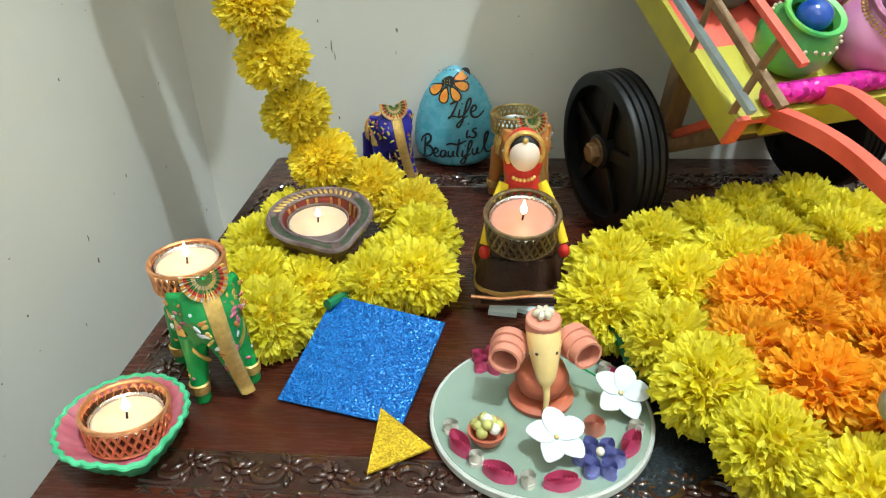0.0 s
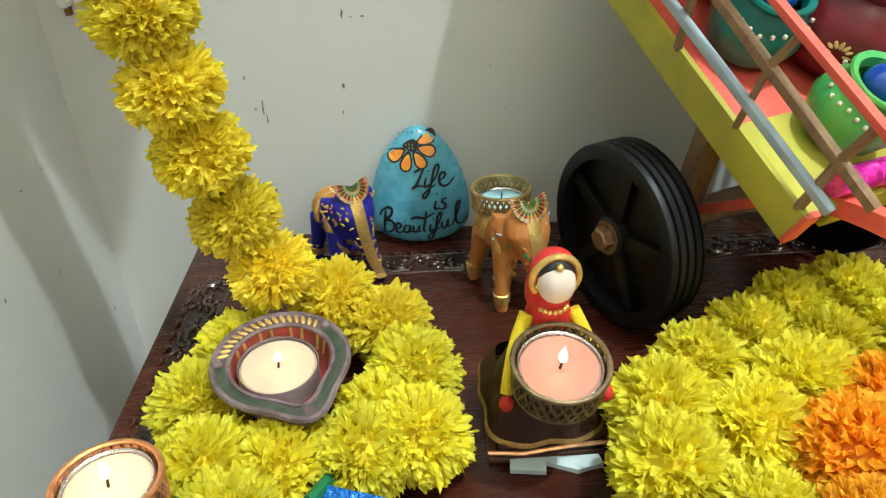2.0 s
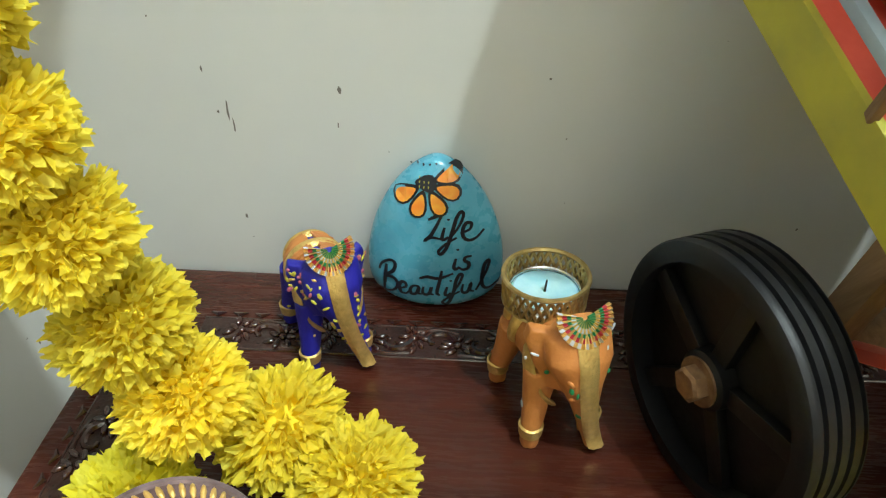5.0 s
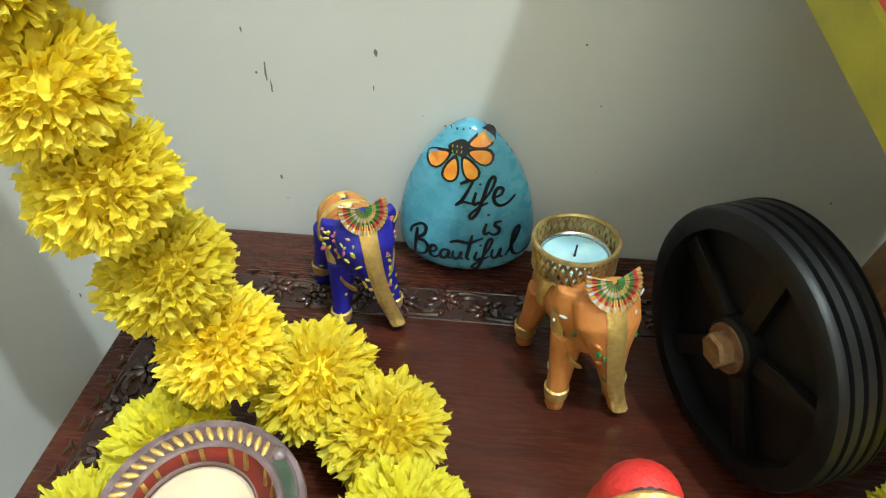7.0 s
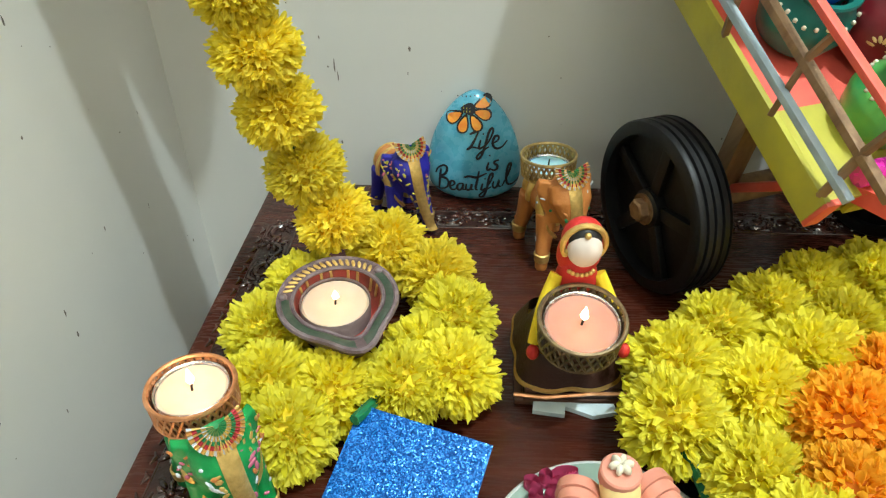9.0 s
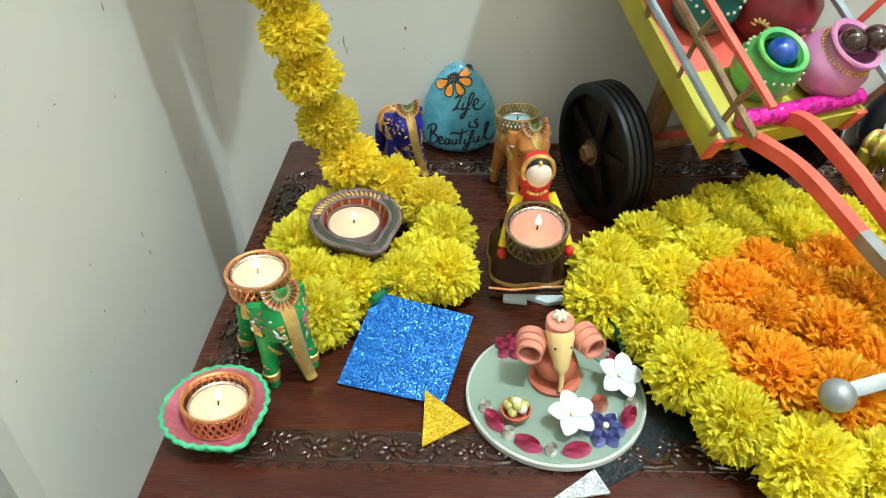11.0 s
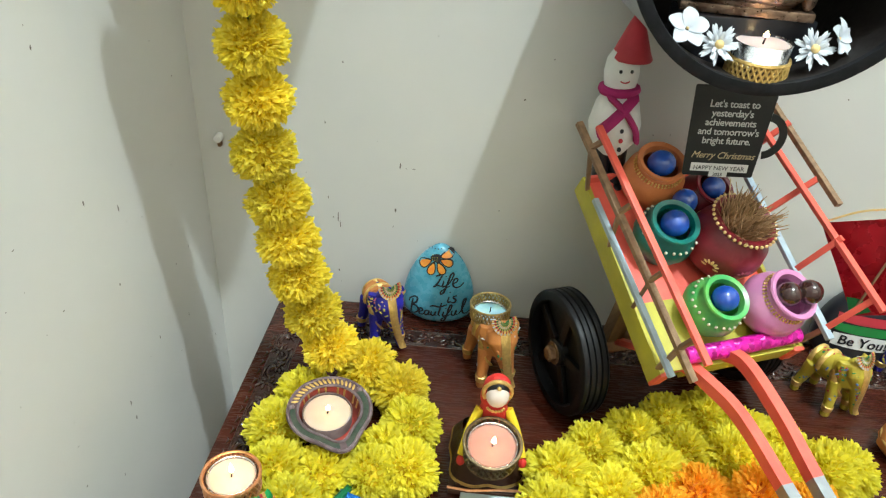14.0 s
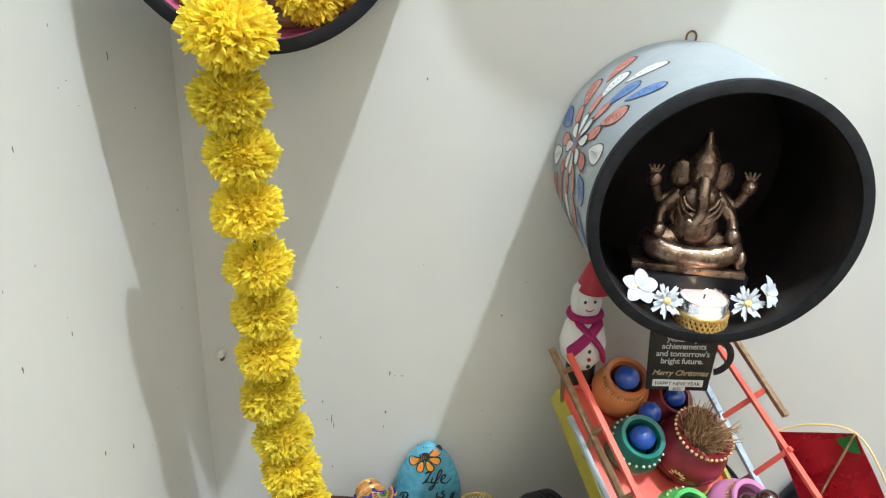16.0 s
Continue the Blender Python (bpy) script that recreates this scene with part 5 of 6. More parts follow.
cpart("bottom_board", "yellow_board", lambda b: add_box(b, (W - 0.008, LEN - 0.006, 0.002), pose(W / 2, LEN / 2, 0.001), 0.0004))
for pos in ((0.005, 0.004), (W - 0.005, 0.004)):
    cpart("corner_block", "coral", lambda b: add_box(b, (0.010, 0.004, 0.022), pose(pos[0], pos[1] - 0.004, 0.011), 0.0008), "coral corner patch")
def stick(name, k, p, q, w=0.0050, h=0.0042):
    return cpart(name, k, lambda b: bar(b, p, q, w, h), "", True)
stick("top_rail", "raw_wood", (-0.022, 0.204, 0.081), (0.008, -0.016, 0.048), 0.0056, 0.0048)
stick("inner_rail", "coral", (-0.014, 0.190, 0.093), (0.004, -0.013, 0.078), 0.0056, 0.0040)
stick("lower_rail", "grey_blue", (-0.012, 0.150, 0.046), (0.001, -0.006, 0.034), 0.0050, 0.0044)
stick("inner_rail", "coral", (0.158, 0.205, 0.074), (0.158, -0.002, 0.093), 0.0056, 0.0040)
stick("top_rail", "raw_wood", (0.173, 0.215, 0.084), (0.171, 0.092, 0.094), 0.0056, 0.0048)
stick("lower_rail", "grey_blue", (0.146, 0.185, 0.046), (0.143, -0.004, 0.048), 0.0060, 0.0044)
for bb in (0.006, 0.060, 0.118, 0.176):
    t = (bb + 0.016) / 0.22
    wx, wz = 0.008 - 0.030 * t, 0.048 + 0.033 * t
    cx, cz = 0.004 - 0.018 * t, 0.078 + 0.015 * t
    stick("post", "raw_wood", (0.001, bb, 0.020), (wx, bb + 0.004, wz), 0.0046, 0.0036)
    stick("rung", "raw_wood", (wx - 0.001, bb + 0.004, wz), (cx + 0.001, bb + 0.002, cz), 0.0044, 0.0034)
    stick("post", "raw_wood", (W - 0.001, bb, 0.020), (0.145, bb, 0.047), 0.0046, 0.0036)
    stick("rung", "coral", (0.145, bb, 0.047), (0.172 if bb > 0.09 else 0.159, bb + 0.004, 0.092), 0.0050, 0.0040)
cpart("foil_roll", "foil_pink", lambda b: add_tube(b, [(0.024, 0.010, 0.0270), (0.06, 0.009, 0.0280), (0.10, 0.010, 0.0275), (0.134, 0.010, 0.0280)], [0.0068, 0.0072, 0.0070, 0.0066], 16), "shiny magenta foil roll")
ci = CART.inverted()
def shaft(pts):
    pts = smooth_line(pts, 8)
    cut = int(len(pts) * 0.72)
    for seg, k in ((pts[:cut + 1], "coral"), (pts[cut:], "silver_wood")):
        b = bmesh.new()
        rings = []
        for i, p in enumerate(seg):
            d = (seg[min(i + 1, len(seg) - 1)] - seg[max(i - 1, 0)]).normalized()
            s = d.cross(Vector((0, 0, 1))).normalized()
            u = s.cross(d)
            rings.append([b.verts.new(ci @ (p + 0.0045 * x * s + 0.0052 * y * u)) for x, y in ((-1, -1), (1, -1), (1, 1), (-1, 1))])
        for a, c in zip(rings, rings[1:]):
            for j in range(4):
                b.faces.new((a[j], a[(j + 1) % 4], c[(j + 1) % 4], c[j]))
        b.faces.new(rings[0]), b.faces.new(rings[-1][::-1])
        bmesh.ops.recalc_face_normals(b, faces=b.faces[:])
        part("pull_shaft", b, k, cart, "coral shaft" if k == "coral" else "silver painted shaft end")
shaft([(0.452, -0.192, 0.612), (0.468, -0.217, 0.612), (0.489, -0.245, 0.604), (0.512, -0.302, 0.587), (0.538, -0.380, 0.570)])
shaft([(0.484, -0.186, 0.620), (0.497, -0.206, 0.625), (0.515, -0.248, 0.612), (0.533, -0.296, 0.592), (0.558, -0.372, 0.571)])
b = bmesh.new()
bar(b, ci @ Vector((0.458, -0.408, 0.567)), ci @ Vector((0.627, -0.352, 0.570)), 0.0088, 0.0100, 0, 0.001)
part("cross_bar", b, "silver_wood", cart, "silver painted cross bar")
b = bmesh.new()
add_ball(b, 0.0095, Matrix.Translation(ci @ Vector((0.455, -0.409, 0.566))), 0, 18)
part("end_knob", b, "silver_wood", cart, "silver round knob")

def wheel(a, sgn):
    """Grooved black wheel with spokes and a bolt; its axle runs along the cart's width."""
    R, wd = 0.0590, 0.025
    m = Matrix.Translation((a, 0.0625, -0.0777)) @ pose(0, 0, 0, 0, -90 * sgn, 0)
    w = new("wheel")
    b = bmesh.new()
    prof = [(R * 0.84, 0), (R * 0.95, 0), (R * 0.985, 0.0010), (R, 0.0028)]
    for i in range(4):
        z = 0.0045 + i * 0.0056
        prof += [(R, z), (R * 0.968, z + 0.0006), (R * 0.968, z + 0.0016), (R, z + 0.0022)]
    prof += [(R, wd - 0.002), (R * 0.97, wd), (R * 0.84, wd), (R * 0.84, 0)]
    prof = [(r, wd / 2 - z) for r, z in prof]
    add_lathe(b, prof, Matrix(), 72)
    me = bpy.data.meshes.new("wheel")
    b.to_mesh(me); b.free()
    me.materials.append(M["black_rubber"])
    me.polygons.foreach_set("use_smooth", [True] * len(me.polygons))
    me.set_sharp_from_angle(angle=radians(30))
    bpy.data.objects.remove(w)
    w = new("wheel", me)
    w.parent, w.matrix_basis = cart, m
    w["label"] = "black plastic wheel with grooved tread"
    b = bmesh.new()
    add_lathe(b, [(0.008, 0.004), (R * 0.845, 0.002), (R * 0.845, -0.008), (0.008, -0.008)], Matrix(), 48)
    part("web", b, "black_plastic", w)
    for i in range(5):
        b = bmesh.new()
        an = 2 * math.pi * i / 5 + 0.35
        bar(b, (0.012 * math.cos(an), 0.012 * math.sin(an), 0.0060), (R * 0.83 * math.cos(an), R * 0.83 * math.sin(an), 0.0052), 0.0090, 0.0050)
        part("spoke", b, "black_plastic", w)
    b = bmesh.new()
    add_lathe(b, [(0.0135, 0.003), (0.0130, 0.011), (0.0105, 0.0125), (0, 0.0125)], Matrix(), 28)
    part("hub", b, "black_plastic", w)
    b = bmesh.new()
    add_lathe(b, [(0.0108, 0.0120), (0.0108, 0.0134), (0, 0.0134)], Matrix(), 24)
    add_lathe(b, [(0.0078, 0.0134), (0.0078, 0.0185), (0.0062, 0.0196), (0, 0.0196)], Matrix(), 6)
    part("bolt", b, "rust", w, "rusty hexagonal bolt")
wheel(-0.022, 1)
wheel(W + 0.030, -1)
cpart("axle", "raw_wood", lambda b: add_tube(b, [(-0.008, 0.0625, -0.0777), (W + 0.014, 0.0625, -0.0777)], 0.0095, 14), "thick round wooden axle")
for x in (0.022, W - 0.022):
    cpart("axle_bracket", "raw_wood", lambda b: bar(b, (x, 0.065, -0.066), (x, 0.085, 0.002), 0.016, 0.012), "wooden bracket with red paint")
    cpart("strut", "coral", lambda b: bar(b, (x + 0.006, 0.060, -0.068), (x + 0.004, 0.020, 0.001), 0.008, 0.006))

# ---- pots in the cart ----
def pot(a, bb, c, R, colour, label, tilt=0.0, roll=0.0, filling=None, trim=None, egg=(0.0, 0.0)):
    m = CART @ Matrix.Translation((a, bb, c)) @ pose(0, 0, 0, tilt, roll, 0)
    p = thing("clay_pot", m, label, "pot", "painted pots in the cart")
    b = bmesh.new()
    add_lathe(b, [(0, 0), (R * 0.55, 0), (R * 0.86, R * 0.28), (R, R * 0.72), (R * 0.93, R * 1.10), (R * 0.70, R * 1.36), (R * 0.64, R * 1.44),
                  (R * 0.72, R * 1.54), (R * 0.79, R * 1.62), (R * 0.76, R * 1.68), (R * 0.62, R * 1.64), (R * 0.56, R * 1.44), (R * 0.8, R * 1.0), (R * 0.6, R * 0.4), (0, R * 0.3)], Matrix(), 44)
    part("body", b, colour, p)
    if trim == "chain":
        for z, k in ((1.36, 0.735), (1.30, 0.775)):
            for i in range(44):
                an = 2 * math.pi * i / 44
                b = bmesh.new()
                add_ball(b, R * 0.035, pose(R * k * math.cos(an), R * k * math.sin(an), R * z), 0, 6)
                part("gold_bead", b, "gold", p)
    elif trim == "pearls":
        for i in range(24):
            an = 2 * math.pi * i / 24
            b = bmesh.new()
            add_ball(b, R * 0.055, pose(R * 0.90 * math.cos(an), R * 0.90 * math.sin(an), R * (1.19 + 0.05 * math.sin(6 * an))), 0, 6)
            part("silver_bead", b, "pearl", p)
    elif trim == "flowers":
        for i in range(7):
            an = 2 * math.pi * i / 7 + 0.2
            for j in range(7):
                q = math.pi * j / 6
                b = bmesh.new()
                dy, dz = 0.15 * math.cos(q), 0.15 * math.sin(q)
                a2 = an + dy * 1.1
                add_ball(b, (R * 0.012, R * 0.036, R * 0.075), pose(R * 0.985 * math.cos(a2), R * 0.985 * math.sin(a2), R * (0.68 + dz)) @ pose(0, 0, 0, 0, 0, math.degrees(a2)) @ pose(0, 0, 0, math.degrees(q) - 90), 0, 6)
                part("painted_petal", b, "pat_p" if i % 2 else "cream", p)
        for i in range(36):
            an = 2 * math.pi * i / 36
            b = bmesh.new()
            add_ball(b, R * 0.045, pose(R * 0.80 * math.cos(an), R * 0.80 * math.sin(an), R * 1.64), 0, 6)
            part("rim_dot", b, "cream", p)
    if filling == "blue":
        s = thing("glass_egg", m @ pose(egg[0], egg[1], R * 1.55), "deep blue polished glass egg resting in a pot", "glass egg", "glass eggs")
        b = bmesh.new()
        add_ball(b, (R * 0.46, R * 0.43, R * 0.40), Matrix(), 0, 24)
        part("egg", b, "glass_blue", s)
    elif filling == "dark":
        for dx, dy in ((-0.30, 0.0), (0.34, -0.05)):
            s = thing("glass_egg", m @ pose(dx * R, dy * R, R * (1.72 + 0.15 * (dx > 0))), "dark brown polished glass ball in the pink pot", "glass egg", "glass eggs")
            b = bmesh.new()
            add_ball(b, (R * 0.36, R * 0.36, R * 0.38), Matrix(), 0, 24)
            part("egg", b, "glass_dark", s)
    elif filling == "straw":
        s = thing("straw_bundle", m @ pose(0, 0, R * 1.1), "tuft of dry brown straw in the maroon pot", "straw")
        b, g = bmesh.new(), random.Random(3)
        for i in range(560):
            an, k = g.uniform(0, 6.28), math.sqrt(g.random())
            x, y = R * 0.5 * k * math.cos(an), R * 0.5 * k * math.sin(an)
            l = R * g.uniform(0.6, 1.1)
            dx, dy = g.uniform(-0.28, 0.28) + 0.2 * k * math.cos(an), g.uniform(-0.28, 0.28) + 0.2 * k * math.sin(an)
            p1 = Vector((x + dx * l * 0.4, y + dy * l * 0.4, l * 0.6))
            p2 = Vector((x + dx * l, y + dy * l, l * g.uniform(0.8, 1.0)))
            add_tube(b, [(x, y, 0), p1, p2], [0.0007, 0.0007, 0.0003], 3)
        part("straw", b, "hay", s)["kind"] = "stuff"
    return p
F0 = 0.0158
pot(0.058, 0.168, F0, 0.0280, "pot_orange", "orange painted clay pot with gold bead chain and blue egg", -4, -4, "blue", "chain")
pot(0.046, 0.114, F0, 0.0270, "pot_teal", "teal painted clay pot with silver beads and blue egg", 2, -4, "blue", "pearls")
pot(0.098, 0.148, F0, 0.0235, "pot_maroon", "small maroon clay pot with a blue egg", 4, 4, "blue")
pot(0.095, 0.094, F0, 0.0345, "pot_maroon", "maroon painted clay pot with flower pattern, full of straw", -6, 2, "straw", "flowers")
pot(0.058, 0.044, F0 + 0.003, 0.0250, "pot_green", "lime green clay pot with silver beads and blue egg", 4, 0, "blue", "pearls")
pot(0.111, 0.038, F0 + 0.003, 0.0278, "pot_pink", "lilac pink clay pot with gold bead chain and dark balls", 6, 6, "dark", "chain")
eg = thing("glass_egg", CART @ pose(0.066, 0.135, F0 + 0.036), "deep blue polished glass egg wedged between pots", "glass egg", "glass eggs")
b = bmesh.new()
add_ball(b, (0.0110, 0.0110, 0.0120), Matrix(), 0, 20)
part("egg", b, "glass_blue", eg)

# ---- snowman: one plain mesh ----
b = bmesh.new()
for sx in (-1, 1):
    add_tube(b, [(sx * 0.0075, 0, -0.034), (sx * 0.0078, 0, -0.010), (sx * 0.0080, 0, 0.010)], [0.0085, 0.0080, 0.0080], 14, 1)
    add_ball(b, (0.0085, 0.0115, 0.0060), pose(sx * 0.0078, -0.004, -0.029), 1, 12)
    add_ball(b, 0.0016, pose(sx * 0.0050, -0.0148, 0.0830), 1, 8)
add_lathe(b, [(0, 0.004), (0.012, 0.006), (0.0225, 0.020), (0.0245, 0.034), (0.0200, 0.052), (0.0130, 0.062), (0.0150, 0.070), (0.0160, 0.079), (0.0145, 0.090), (0.010, 0.097), (0, 0.099)], Matrix(), 32, 0)
add_lathe(b, [(0.0185, 0.090), (0.0190, 0.0915), (0.0165, 0.096), (0.0085, 0.116), (0.0020, 0.130), (0, 0.131)], pose(0.002, 0, 0, 0, 3), 32, 2)
add_tube(b, [(0.0155 * math.cos(2 * math.pi * i / 24), 0.0150 * math.sin(2 * math.pi * i / 24), 0.0640) for i in range(25)], 0.0042, 8, 3)
add_tube(b, smooth_line([(-0.013, -0.0105, 0.062), (0.002, -0.0205, 0.050), (0.014, -0.0215, 0.034), (0.0165, -0.0205, 0.024)], 4), [0.0036] + [0.0085] * 11 + [0.0080], 8, 3, 0.35)
add_tube(b, smooth_line([(0.013, -0.0105, 0.062), (-0.002, -0.0215, 0.050), (-0.0145, -0.0200, 0.036), (-0.0190, -0.0175, 0.030)], 4), [0.0036] + [0.0085] * 11 + [0.0080], 8, 3, 0.35)
for i, k in enumerate((1, 2, 1)):
    add_ball(b, 0.0021, pose(0.001, -0.0248 + 0.0012 * abs(i - 1), 0.0340 - 0.0085 * i), k, 10)
add_tube(b, [(0.0045 * math.sin(t), -0.0162 + 0.001 * abs(t), 0.0760 - 0.0022 * math.cos(t)) for t in (-1.2, -0.8, -0.4, 0, 0.4, 0.8, 1.2)], 0.0006, 5, 2)
snow = link(b, "snowman_figure", ["white", "ink", "red", "scarf"])
snow.matrix_world = pose(0.3915, -0.050, 0.7225, 0, -3, 6) @ Matrix.Diagonal((0.93, 0.93, 1, 1))
tagged(snow, "white snowman figure with red hat and magenta scarf in the cart", "figurine")

# ---- mug-shaped greeting card ----
mug = thing("greeting_card", pose(0.4755, -0.0880, 0.7265, 90, 0, 0) @ pose(0, 0.004, 0, 0, 0, 2.0) @ Matrix.Diagonal((0.88, 0.93, 1, 1)), "black mug-shaped greeting card with pale printed lettering", "greeting card")
b = bmesh.new()
sheet(b, [(-0.0330, 0.0015), (-0.0320, 0), (0.0320, 0), (0.0330, 0.0015), (0.0372, 0.0830), (0.0360, 0.0845), (-0.0360, 0.0845), (-0.0372, 0.0830)], 0.0012)
part("card", b, "card_black", mug, smooth=False)
b = bmesh.new()
outer = [(0.0340 + 0.0205 * math.sin(a), 0.0400 + 0.0215 * math.cos(a)) for a in [math.radians(8 + 164 * i / 20) for i in range(21)]]
inner = [(0.0340 + 0.0135 * math.sin(a), 0.0400 + 0.0145 * math.cos(a)) for a in [math.radians(172 - 164 * i / 20) for i in range(21)]]
sheet(b, outer + inner, 0.0012)
part("card_handle", b, "card_black", mug, smooth=False)
for words, z, size, k, sh in (("Let's toast to", 0.0655, 0.0090, "card_text", 0), ("yesterday's", 0.0570, 0.0090, "card_text", 0), ("achievements", 0.0485, 0.0090, "card_text", 0),
                              ("and tomorrow's", 0.0400, 0.0090, "card_text", 0), ("bright future.", 0.0315, 0.0090, "card_text", 0), ("Merry Christmas", 0.0175, 0.0090, "card_gold", 0.35)):
    b = text_bm(words, size, sh, 0.0001, 0.00012 if sh == 0 else 0.0, "CENTER", 0.95)
    for v in b.verts:
        v.co = Vector((v.co.x + 0.001, v.co.y + z, v.co.z + 0.0014))
    part("printed_line", b, k, mug, smooth=False)
b = bmesh.new()
sheet(b, [(-0.0265, 0.0045), (0.0270, 0.0045), (0.0270, 0.0125), (-0.0265, 0.0125)], 0.0003, pose(0, 0, 0.0013))
sheet(b, [(-0.0080, -0.0005), (0.0090, -0.0005), (0.0090, 0.0046), (-0.0080, 0.0046)], 0.0003, pose(0, 0, 0.0013))
part("paper_strip", b, "white", mug, "white paper strip", smooth=False)
for words, z, size in (("HAPPY NEW YEAR", 0.0062, 0.0058), ("2023", 0.0004, 0.0046)):
    b = text_bm(words, size, 0, 0.0001, 0, "CENTER", 1.0)
    for v in b.verts:
        v.co = Vector((v.co.x, v.co.y + z, v.co.z + 0.0018))
    part("hand_lettering", b, "ink", mug, smooth=False)

# ---- red kite ----
k0 = Vector((0.562, -0.114, 0.708))
kt = card_on([(0.562, -0.114, 0.708), (0.589, -0.160, 0.649), (0.6095, -0.155, 0.741)], 0)
rk = thing("red_kite", kt, "small shiny red foil kite with a bowed stick", "kite")
inv = kt.inverted()
cs = [local(p) for p in ((0.562, -0.114, 0.708), (0.589, -0.160, 0.649), (0.640, -0.196, 0.684), (0.6095, -0.155, 0.741))]
b = bmesh.new()
n = 10
grid = [[None] * (n + 1) for _ in range(n + 1)]
for i in range(n + 1):
    for j in range(n + 1):
        u, v = i / n, j / n
        x = (1 - u) * (1 - v) * cs[0][0] + u * (1 - v) * cs[1][0] + u * v * cs[2][0] + (1 - u) * v * cs[3][0]
        y = (1 - u) * (1 - v) * cs[0][1] + u * (1 - v) * cs[1][1] + u * v * cs[2][1] + (1 - u) * v * cs[3][1]
        z = 0.0030 * math.sin(math.pi * u) * math.sin(math.pi * v) + 0.0008 * math.sin(9 * u + 7 * v)
        grid[i][j] = b.verts.new((x, y, z))
for i in range(n):
    for j in range(n):
        b.faces.new((grid[i][j], grid[i + 1][j], grid[i + 1][j + 1], grid[i][j + 1]))
bmesh.ops.solidify(b, geom=b.faces[:], thickness=0.0004)
part("sail", b, "red_foil", rk, "crinkled red foil sail")
c1, c3 = Vector((*cs[1], 0.004)), Vector((*cs[3], 0.004))
b = bmesh.new()
add_tube(b, [c1, (c1 + c3) / 2 + Vector((0, 0, 0.002)), c3], 0.0010, 8)
part("spine_stick", b, "raw_wood", rk, "thin wooden spine")
c0, c2 = Vector((*cs[0], 0.003)), Vector((*cs[2], 0.003))
b = bmesh.new()
add_tube(b, smooth_line([c0, (c0 * 0.55 + c3 * 0.45) + (c3 - c1) * 0.10, c3 + (c3 - c1) * 0.015, (c2 * 0.55 + c3 * 0.45) + (c3 - c1) * 0.10, c2], 5), 0.0009, 8)
part("bow_stick", b, "cream", rk, "thin bowed stick")
for c, o in ((c3, -1), (c1, 1)):
    b = bmesh.new()
    d = (c3 - c1).normalized() * 0.014 * o
    s = Vector((-d.y, d.x, 0)) * 0.75
    b.faces.new([b.verts.new(p) for p in (c + Vector((0, 0, 0.0006)), c + d * 0.9 + s, c + d * 1.25, c + d * 0.9 - s)])
    bmesh.ops.solidify(b, geom=b.faces[:], thickness=0.0004)
    part("corner_patch", b, "leaf_green", rk, "green corner patch", smooth=False)

# ---- orange pouch ----
po = thing("cloth_pouch", pose(0.690, -0.165, TOP), "small orange-yellow silk pouch lying on the table", "pouch")
b = bmesh.new()
add_lathe(b, [(0, 0.001), (0.020, 0.001), (0.028, 0.010), (0.026, 0.022), (0.015, 0.033), (0.006, 0.037), (0, 0.038)], Matrix(), 40, 0, lambda a: 1 + 0.04 * math.sin(9 * a))
part("bag", b, "tan_cloth", po)
b = bmesh.new()
add_tube(b, [(0.0265 * math.cos(2 * math.pi * i / 40), 0.0265 * math.sin(2 * math.pi * i / 40), 0.017) for i in range(41)], 0.0012, 6)
part("gold_cord", b, "gold", po)

# ---- wall drums ----
def drum(cx, cz, R, D, inside, label, r_back=None):
    m = pose(cx, 0.0, cz, 90, 0, 0)
    d = thing("wall_drum", m, label, "drum shelf", "drums on the wall")
    rb = r_back or R
    t = 0.0075
    b = bmesh.new()
    add_lathe(b, [(0, 0.001), (rb, 0.001), (rb + 0.0006, 0.012), (R, D - 0.010)], Matrix(), 96)
    part("shell", b, "drum_out", d, "pale painted outside of the drum")
    b = bmesh.new()
    add_lathe(b, [(R, D - 0.0105), (R + 0.0012, D - 0.008), (R + 0.0012, D - 0.001), (R - 0.001, D), (R - t, D), (R - t - 0.0004, D - 0.004)], Matrix(), 96)
    part("rim", b, "drum_rim", d, "thick black rim")
    b = bmesh.new()
    add_lathe(b, [(R - t - 0.0002, D - 0.003), (rb - t, 0.008), (0, 0.008)], Matrix(), 96)
    part("lining", b, inside, d, "inside of the drum")
    b = bmesh.new()
    add_tube(b, smooth_line([(-0.004, rb - 0.001, 0.004), (-0.004, rb + 0.005, 0.004), (0, rb + 0.008, 0.004), (0.004, rb + 0.005, 0.004), (0.004, rb - 0.001, 0.004)], 4), 0.0010, 6)
    part("hook", b, "rust", d, "small metal hanging loop")
    return d
DX, DZ, DR, DD = 0.4565, 0.9310, 0.1015, 0.170
dr = drum(DX, DZ, DR, DD, "drum_in", "pale painted drum shelf with folk flowers and black rim", 0.1085)
def on_shell(shapes, name, k, lift=0.0006, label=""):
    """Paint drawn on the round side: (angle in degrees, distance from the wall)."""
    b = flat(shapes)
    bmesh.ops.triangulate(b, faces=b.faces[:])
    bmesh.ops.subdivide_edges(b, edges=b.edges[:], cuts=1)
    for v in b.verts:
        a, y = v.co.x / DR, v.co.y
        r = 0.1091 + (DR - 0.1091) * max(0.0, y - 0.012) / (DD - 0.022) + lift
        v.co = Vector((r * math.cos(a), r * math.sin(a), y))
    return part(name, b, k, dr, label, smooth=False)
fa, fy = math.radians(164) * DR, 0.078
